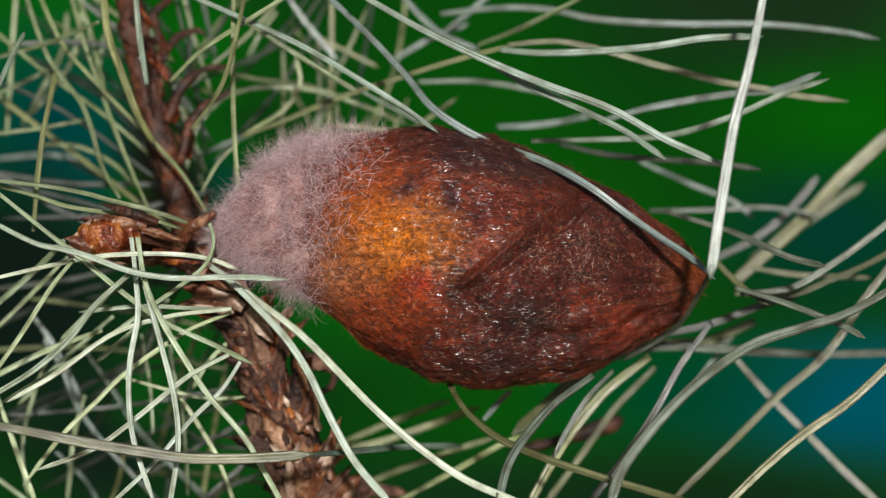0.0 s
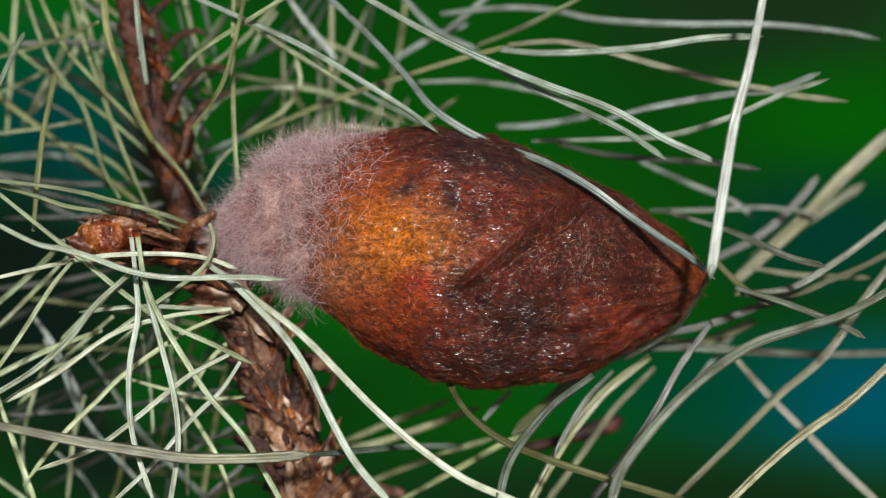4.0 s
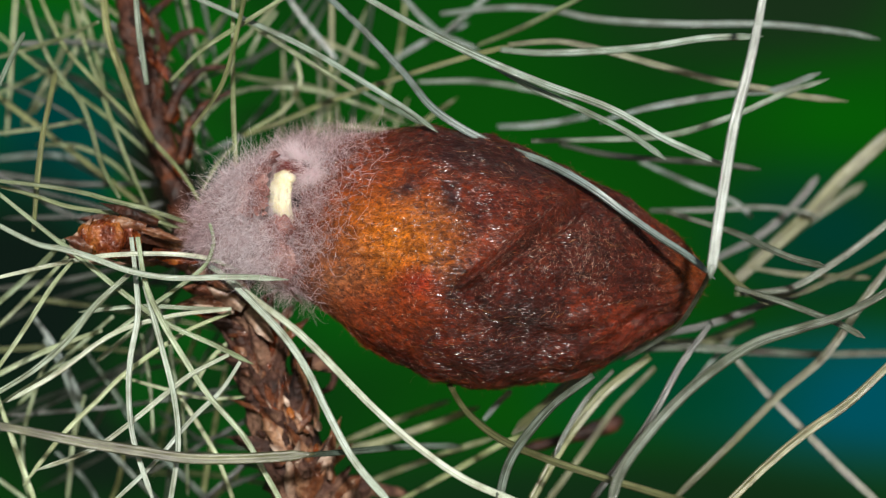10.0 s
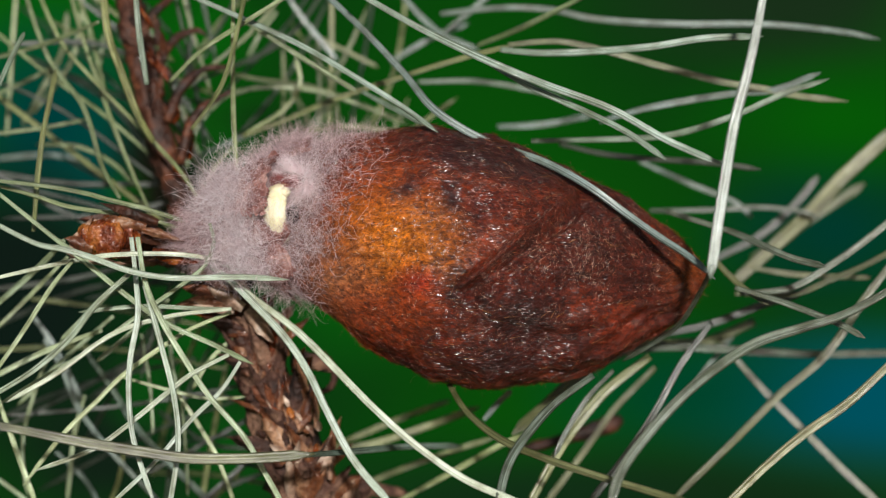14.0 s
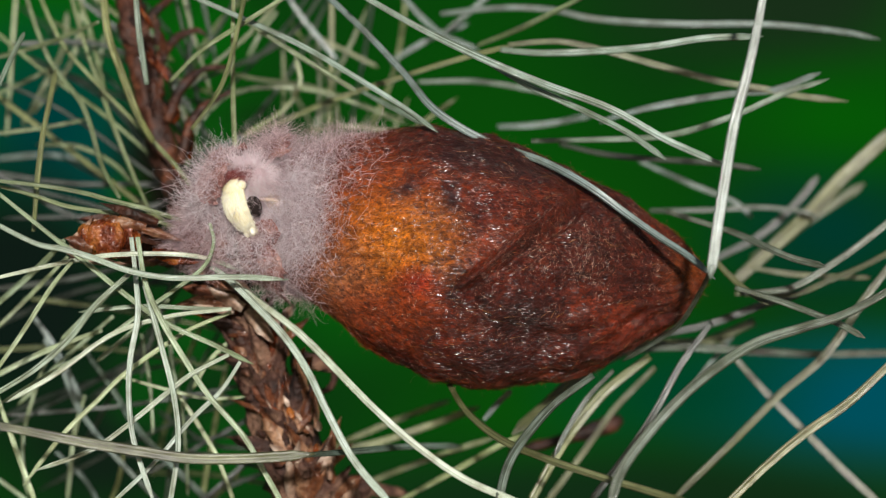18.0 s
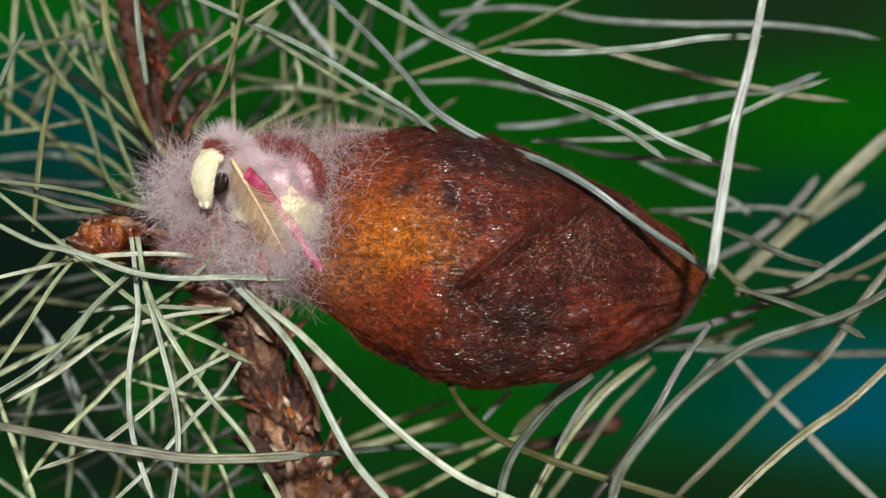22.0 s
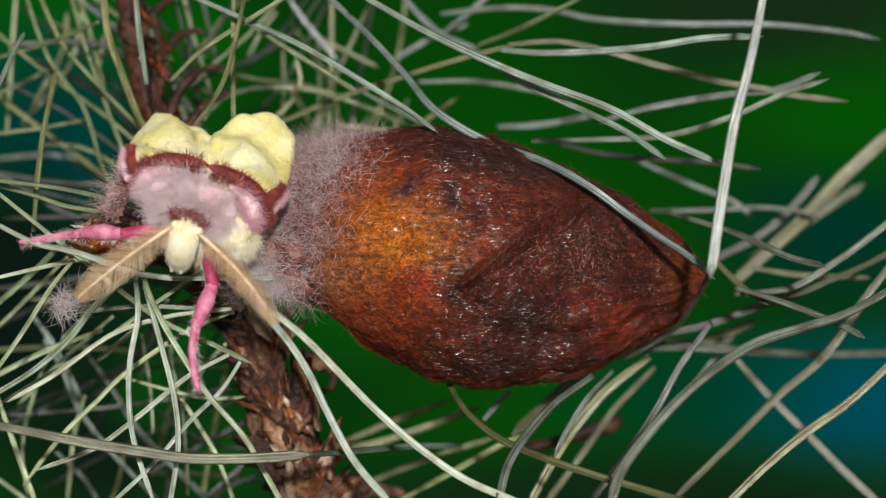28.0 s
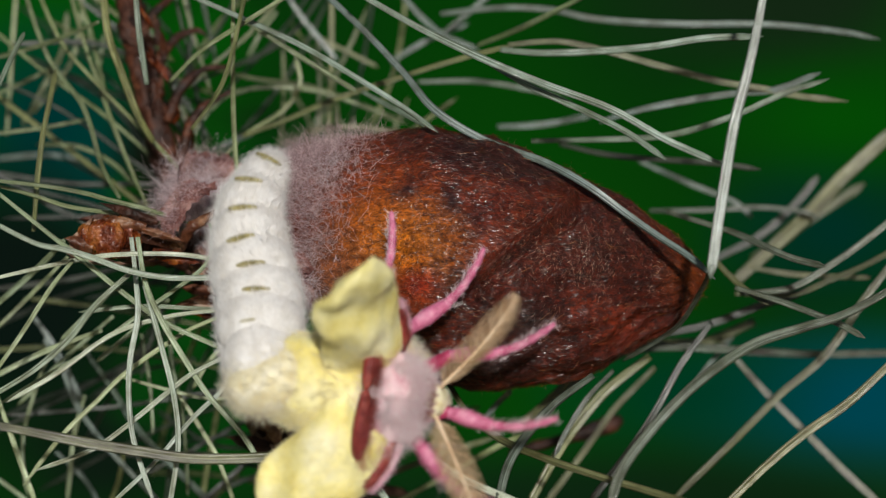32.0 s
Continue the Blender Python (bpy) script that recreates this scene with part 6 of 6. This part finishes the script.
        if t >= 32:
            rest = [(-19.4, -16.0, -5.4), (-20.8, -12.0, 0.1), (-20.6, -8.0, 5.4), (-17.8, -4.0, 8.7), (-13.1, -1.0, 8.2), (-7.3, 0.0, 5.9)]
        elif t >= 31.5:
            rest = [(-20.0, -15.0, -2.7), (-21.2, -11.0, 2.3), (-20.4, -8.0, 6.3), (-17.0, -4.0, 8.4), (-12.0, 0.0, 7.7), (-6.1, 0.0, 5.3)]
        elif t >= 31.2:
            rest = [(-21.4, -12.0, 1.2), (-21.1, -9.0, 5.1), (-18.0, -5.0, 7.8), (-13.1, 0.0, 7.7), (-7.9, 2.0, 5.4), (-1.4, 2.0, 2.4)]
        elif t >= 31:
            rest = [(-22.3, -11.0, 0.6), (-20.4, -7.0, 5.2), (-16.7, -3.0, 7.3), (-12.0, 1.0, 6.8), (-5.0, 2.0, 3.6), (0.9, 2.0, 1.8)]
        elif t >= 30.5:
            rest = [(-24.1, -7.0, 4.6), (-19.4, -2.0, 6.5), (-13.1, 0.0, 5.3), (-7.3, 0.0, 3.0), (-1.4, 0.0, 1.2), (6.8, 0.0, 0.1)]
        elif t >= 23.5:
            rest = [(-15.8, 0.0, 3.3), (-11.5, 2.0, 2.7), (-6.1, 0.0, 1.8), (0.9, 0.0, 0.6), (9.2, 0.0, -0.5)]
        else:
            rest = [(-8.4, 0.0, 3.0), (-3.8, 0.0, 1.8), (0.9, 0.0, 0.6), (10.3, 0.0, -0.5), (18.5, 0.0, -1.7)]
        if t >= 31:
            rest = [(x + 1.7, y, z) for x, y, z in rest]
        back = start - m.to_3x3() @ Vector((0, 0.0022, 0))
        return spline([start, back] + [W(*q) for q in rest], 24)

    tracks = [[] for _ in abdomen]
    for t, m in rows:
        line, home, gone, k = trail(t, m), m.inverted(), 0.0, 0
        for a, b in zip(line, line[1:]):
            gone += (b - a).length * 1000
            while k < len(abdomen) and gone >= SEGMENT * k + 0.8:
                tracks[k].append((t, aim(home @ b, home.to_3x3() @ (a - b), Vector((0, 0.1, 1)))))
                k += 1
    for seg, track in zip(abdomen, tracks):
        walk(seg, track)

    def drift(ob, home, steps):
        """Move a torn piece of floss from its first place: seconds, millimetres and degrees."""
        walk(ob, [(t, Matrix.Translation(home) @ pose(x / 1000, y / 1000, z / 1000, rx, ry, rz)) for t, x, y, z, rx, ry, rz in steps])

    drift(*cap_tip, [(0, 0.00, 0.00, 0.00, 0, 0, 0), (5.5, 0.00, 0.00, 0.00, 0, 0, 0), (6, 0.00, 0.00, 0.00, 0, 0, 0), (7.5, -2.05, 0.00, 0.29, 0, 0, 0), (9, -2.46, 0.00, 0.29, 0, 0, 0), (11, -2.46, 0.00, 0.29, 0, 0, 0), (13, -3.52, 0.00, -0.29, 0, -5, 0), (16.5, -3.99, 0.00, -0.29, 0, -5, 0), (19, -4.58, 0.00, 0.00, 0, -8, 0), (20, -5.58, 0.00, 0.00, 0, -8, 0), (21, -6.46, -1.00, 0.00, 0, -8, 0), (22, -4.69, 0.00, 1.17, 0, -8, -10), (23, -6.46, 0.00, 1.17, 0, -10, -20), (23.5, -8.22, 1.00, 0.59, 0, -15, -30), (24, -9.98, 1.00, 0.29, 0, -20, -40), (25, -11.15, 2.00, 0.59, 0, -30, -50), (25.5, -11.15, 4.00, 0.59, 0, -30, -50), (27.5, -10.56, 7.00, 0.00, 0, -30, -50), (28, -9.98, 8.00, 0.00, 0, -30, -50), (29, -7.63, 8.00, -0.59, 0, -30, -50), (30, -6.46, 8.00, 0.59, 0, -30, -50), (31, -6.16, 8.00, 0.88, 0, -30, -50), (32, -6.16, 8.00, 0.88, 0, -30, -50)])
    drift(*cap_low, [(0, 0.00, 0.00, 0.00, 0, 0, 0), (5.5, 0.00, 0.00, 0.00, 0, 0, 0), (6, 0.00, 0.00, 0.00, 0, 0, 0), (7.5, -2.05, 0.00, 0.29, 0, 0, 0), (9, -2.46, 0.00, 0.29, 0, 0, 0), (11, -2.46, 0.00, 0.29, 0, 0, 0), (13, -3.52, 0.00, -0.29, 0, -5, 0), (16.5, -3.99, 0.00, -0.29, 0, -5, 0), (19, -4.58, 0.00, 0.00, 0, -8, 0), (20, -5.28, 0.00, -0.29, 0, -8, 0), (21, -5.58, -1.00, -0.29, 0, -8, 0), (22, -4.40, -1.00, -0.59, 0, -8, 5), (23, -4.99, -2.00, -0.59, 0, 5, 10), (23.5, -5.87, -2.00, -1.47, 0, 5, 10), (24, -6.2, 0.0, -1.6, 0, 10, 15), (25, -6.5, 4.0, 0.4, 0, 20, 20), (25.5, -6.8, 5.0, 0.8, 0, 20, 20), (27.5, -7.0, 6.0, 1.5, 0, 20, 20), (28, -7.0, 7.0, 3.0, 0, 20, 20), (29, -6.5, 14.0, 5.0, 0, 20, 20), (32, -6.0, 16.0, 5.0, 0, 20, 20)])
    drift(*cap_back, [(0, 0.00, 0.00, 0.00, 0, 0, 0), (5.5, 0.00, 0.00, 0.00, 0, 0, 0), (6, 0.00, 0.00, 0.00, 0, 0, 0), (7.5, -2.05, 0.00, 0.29, 0, 0, 0), (9, -2.46, 0.00, 0.29, 0, 0, 0), (11, -2.46, 0.00, 0.29, 0, 0, 0), (13, -3.52, 0.00, -0.29, 0, -5, 0), (16.5, -3.99, 0.00, -0.29, 0, -5, 0), (19, -4.58, 0.00, 0.00, 0, -8, 0), (23, -4.69, 2.00, 0.00, 0, 0, 0), (24, -3.52, 4.00, 0.00, 0, 0, 0), (28, -2.35, 5.00, 0.00, 0, 0, 0), (32, -2.35, 5.00, 0.00, 0, 0, 0)])
    drift(*cap_front, [(0, 0.00, 0.00, 0.00, 0, 0, 0), (6, 0.00, 0.00, 0.00, 0, 0, 0), (7.5, -0.59, -0.30, 0.00, 0, 0, 0), (13, -1.47, -0.50, -0.29, 0, 0, -5), (19, -2.64, -0.80, -0.59, 0, 0, -10), (23, -3.52, -1.50, -0.88, 0, 0, -15), (23.5, -3.23, -2.00, -1.47, 10, 0, -15), (24, -2.64, -2.50, -1.76, 15, 0, -15), (25, -2.05, -2.00, -2.35, 20, 0, -10), (27.5, -0.59, -1.50, -2.05, 20, 0, 0), (28, 0.00, -1.50, -2.05, 20, 0, 0), (29, 0.00, -1.00, -1.76, 20, 0, 0), (30, 0.00, -1.00, -2.05, 25, 0, 0), (30.5, 0.4, -0.5, -2.3, 25, 0, 0), (32, 0.6, 0.0, -2.6, 25, 0, 0)])
    drift(*cap_door, [(0, 0.00, 0.00, 0.00, 0, 0, 0), (5.5, -0.12, -0.20, 0.00, 0, 0, 0), (6, -0.5, -0.30, 0.00, 0, 0, -3), (7.5, -1.6, -0.60, 0.29, 0, 0, -8), (9, -3.23, -0.80, 0.35, 0, 0, -15), (11, -2.93, -0.80, 0.35, 0, 0, -15), (13, -3.1, -0.80, 0.35, 0, 0, -15), (16.5, -4.2, -0.80, 0.88, 0, 0, -20), (17, -6.46, -0.50, 1.47, 0, 10, -25), (19, -7.04, -0.30, 1.76, 0, 15, -25), (23, -9.98, -0.30, 2.35, 0, 20, -30), (24, -13.50, -1.00, 2.93, 0, 20, -30), (25, -13.20, -2.00, 2.93, 0, 20, -30), (27.5, -15.85, -2.00, 0.59, 0, 20, -30), (28, -16.14, -2.00, 0.00, 0, 20, -30), (29, -12.91, -1.00, -1.17, 0, 30, -30), (30, -11.74, 0.00, -1.76, 0, 30, -30), (30.5, -11.15, 2.00, -1.76, 0, 30, -30), (31, -11.15, 4.00, -1.17, 0, 30, -30), (32, -10.86, 4.00, -1.17, 0, 30, -30)])
    drift(*cap_top, [(0, 0.00, 0.00, 0.00, 0, 0, 0), (9, -0.47, 0.00, 0.35, 0, 0, 0), (14.5, -1.17, -0.30, 0.59, 0, -5, 0), (17, -2.64, -0.80, 0.82, 5, -8, 0), (19, -3.23, -1.00, 0.70, 8, -8, 0), (21, -3.52, -1.00, 0.70, 8, -8, 0), (22, -2.05, 0.00, 1.06, 0, 0, 0), (23, -1.20, -0.60, 0.90, -5, 0, 0), (23.5, 1.76, 3.00, 0.00, -20, 15, 0), (24, 2.64, 3.00, -0.29, -20, 20, 0), (25, 2.93, 3.00, -0.29, -20, 20, 0), (28, 2.93, 3.00, -0.47, -20, 20, 0), (30, 3.23, 3.00, -0.47, -20, 20, 0), (30.5, 1.76, 1.00, -0.29, -10, 10, 0), (31, 1.17, -1.00, -0.47, 0, 5, 0), (32, 1.17, -3.00, -0.82, 15, 5, 0)])
    drift(*cap_rear, [(0, 0.00, 0.00, 0.00, 0, 0, 0), (13, -0.59, 1.00, 0.00, 0, 0, 0), (23, -1.76, 3.00, 0.00, 0, 0, 0), (32, -1.76, 3.00, 0.00, 0, 0, 0)])

    drift(*fluff_tip, [(0, 5.5, 1.0, -1.0, 0, 0, 0), (5.5, 5.0, 1.0, -1.0, 0, 0, 0), (6, 3.5, 0, -0.5, 0, 0, 0), (7.5, 0.8, -2, 0, 0, 0, 0), (9, 0.6, -3, 0, 0, 0, 0), (11, 0.6, -3, 0, 0, 0, 5), (13, -0.6, -3, 0, 0, 0, 5), (16.5, -2.0, -3, 0.3, 0, 0, 5), (19, -3.8, -2.5, 0.6, 0, 0, 0), (20, -6.2, -2, 0.6, 0, 0, 0), (21, -7.0, -2, 0.5, 0, -5, 0), (22, -6.5, -2, 1.0, 0, -8, -5), (23, -8.0, 0, 0.8, 0, -10, -10), (23.5, -8.6, 1, 0.2, 0, -15, -15), (24, -9.5, 2, -1.2, 0, -20, -20), (25.5, -10.0, 3, -0.8, 0, -25, -25), (28, -9.5, 6, -0.6, 0, -30, -30), (32, -6.5, 8, 0.5, 0, -30, -30)])
    drift(*fluff_low, [(0, 5.5, 1.0, 2.0, 0, 0, 0), (5.5, 5.0, 1.0, 2.0, 0, 0, 0), (6, 3.0, 0.5, 1.0, 0, 0, 0), (7.5, -0.5, -0.5, 0, 0, 0, 0), (9, -1, -1, 0, 0, 0, 0), (11, -1, -1, 0, 0, 0, 0), (13, -1.8, -1, -0.3, 0, 0, 5), (16.5, -1.0, -1, 0, 0, 0, 5), (19, 0.8, -1.8, 1.0, 0, 0, 0), (21, 0.4, -2.4, 1.0, 0, 0, 0), (22, -0.5, -2, -0.4, 0, 0, 5), (23, -1.6, -2, -1.8, 0, 5, 10), (24, -1.8, -3, -3.0, 0, 8, 10), (25.5, -1.6, -3, -3.2, 0, 10, 10), (27.5, -0.6, -2.5, -2.6, 0, 10, 10), (29, 0.4, -2, -2.0, 0, 10, 10), (30, 0.8, -2, -2.0, 0, 10, 10), (30.5, 1.0, -2, -2.4, 5, 10, 10), (31, 1.4, -2, -3.0, 5, 10, 10), (32, 1.4, -2, -3.2, 5, 10, 10)])
    drift(fluff_fall[0], Vector((0, 0, 0)), [(t, x - 2.7, y, z + 1.1, 0, turn, 0) for t, x, y, z, turn in (
        (0, -18.0, 0, 3.0, 0), (6, -19.0, -2, 3.0, 0), (19, -23.0, -4, 3.5, 0), (23, -25.5, -6, 4.0, 0), (24, -30.0, -8, 5.0, 20), (24.5, -34.0, -9, 5.5, 40), (25.5, -34.0, -9, 4.5, 50),
        (27.5, -36.0, -9, -3.0, 80), (28, -37.7, -9, -5.5, 90), (28.5, -38.0, -9, 5.0, 100), (29, -11.0, -9, -16.0, 130), (29.5, -9.2, -9, -20.0, 140), (32, -8.6, -9, -23.0, 150))])
    drift(*fluff_rim, [(0, 1.5, 2.6, -1.0, 0, 0, 0), (5.5, 1.5, 2.4, -1.0, 0, 0, 0), (7.5, 1.0, 1.2, -0.5, 0, 0, 0), (13, -0.5, 0, 0, 0, 0, 0), (16.5, -1.2, -0.8, 0, 0, 0, 0), (19, -2.0, -1.4, 0.2, 0, 0, 0), (21.5, -2.2, -1.6, 0.2, 0, 0, 0), (23, -1.4, -1.4, 0.3, 0, 0, 0), (23.6, 0.5, -0.6, 0.3, 0, 0, 0), (25.5, 1.4, -0.4, 0.3, 0, 0, 0), (30, 1.6, -0.4, 0.2, 0, 0, 0), (32, 1.4, -0.4, 0.0, 0, 0, 0)])

    heart = W(*HEART)
    walk(cocoon, [(t, Matrix.Translation(heart + Vector((x, 0, z)) / 1000)) for t, x, z in (
        (0, 0, 0), (23.5, 0, 0), (24, 0, 0), (25, 0.06, 0.18), (25.5, 0.06, 0.18), (27.5, -0.1, 0.1), (28, 0.0, 0.0), (28.5, 0.18, 0.1), (29, 0.36, 0.18),
        (30, 0.5, 0.3), (30.5, 0.24, 0.12), (31, 0.18, 0.12), (31.5, -0.3, -0.06), (32, 0, -0.18))])


motions()
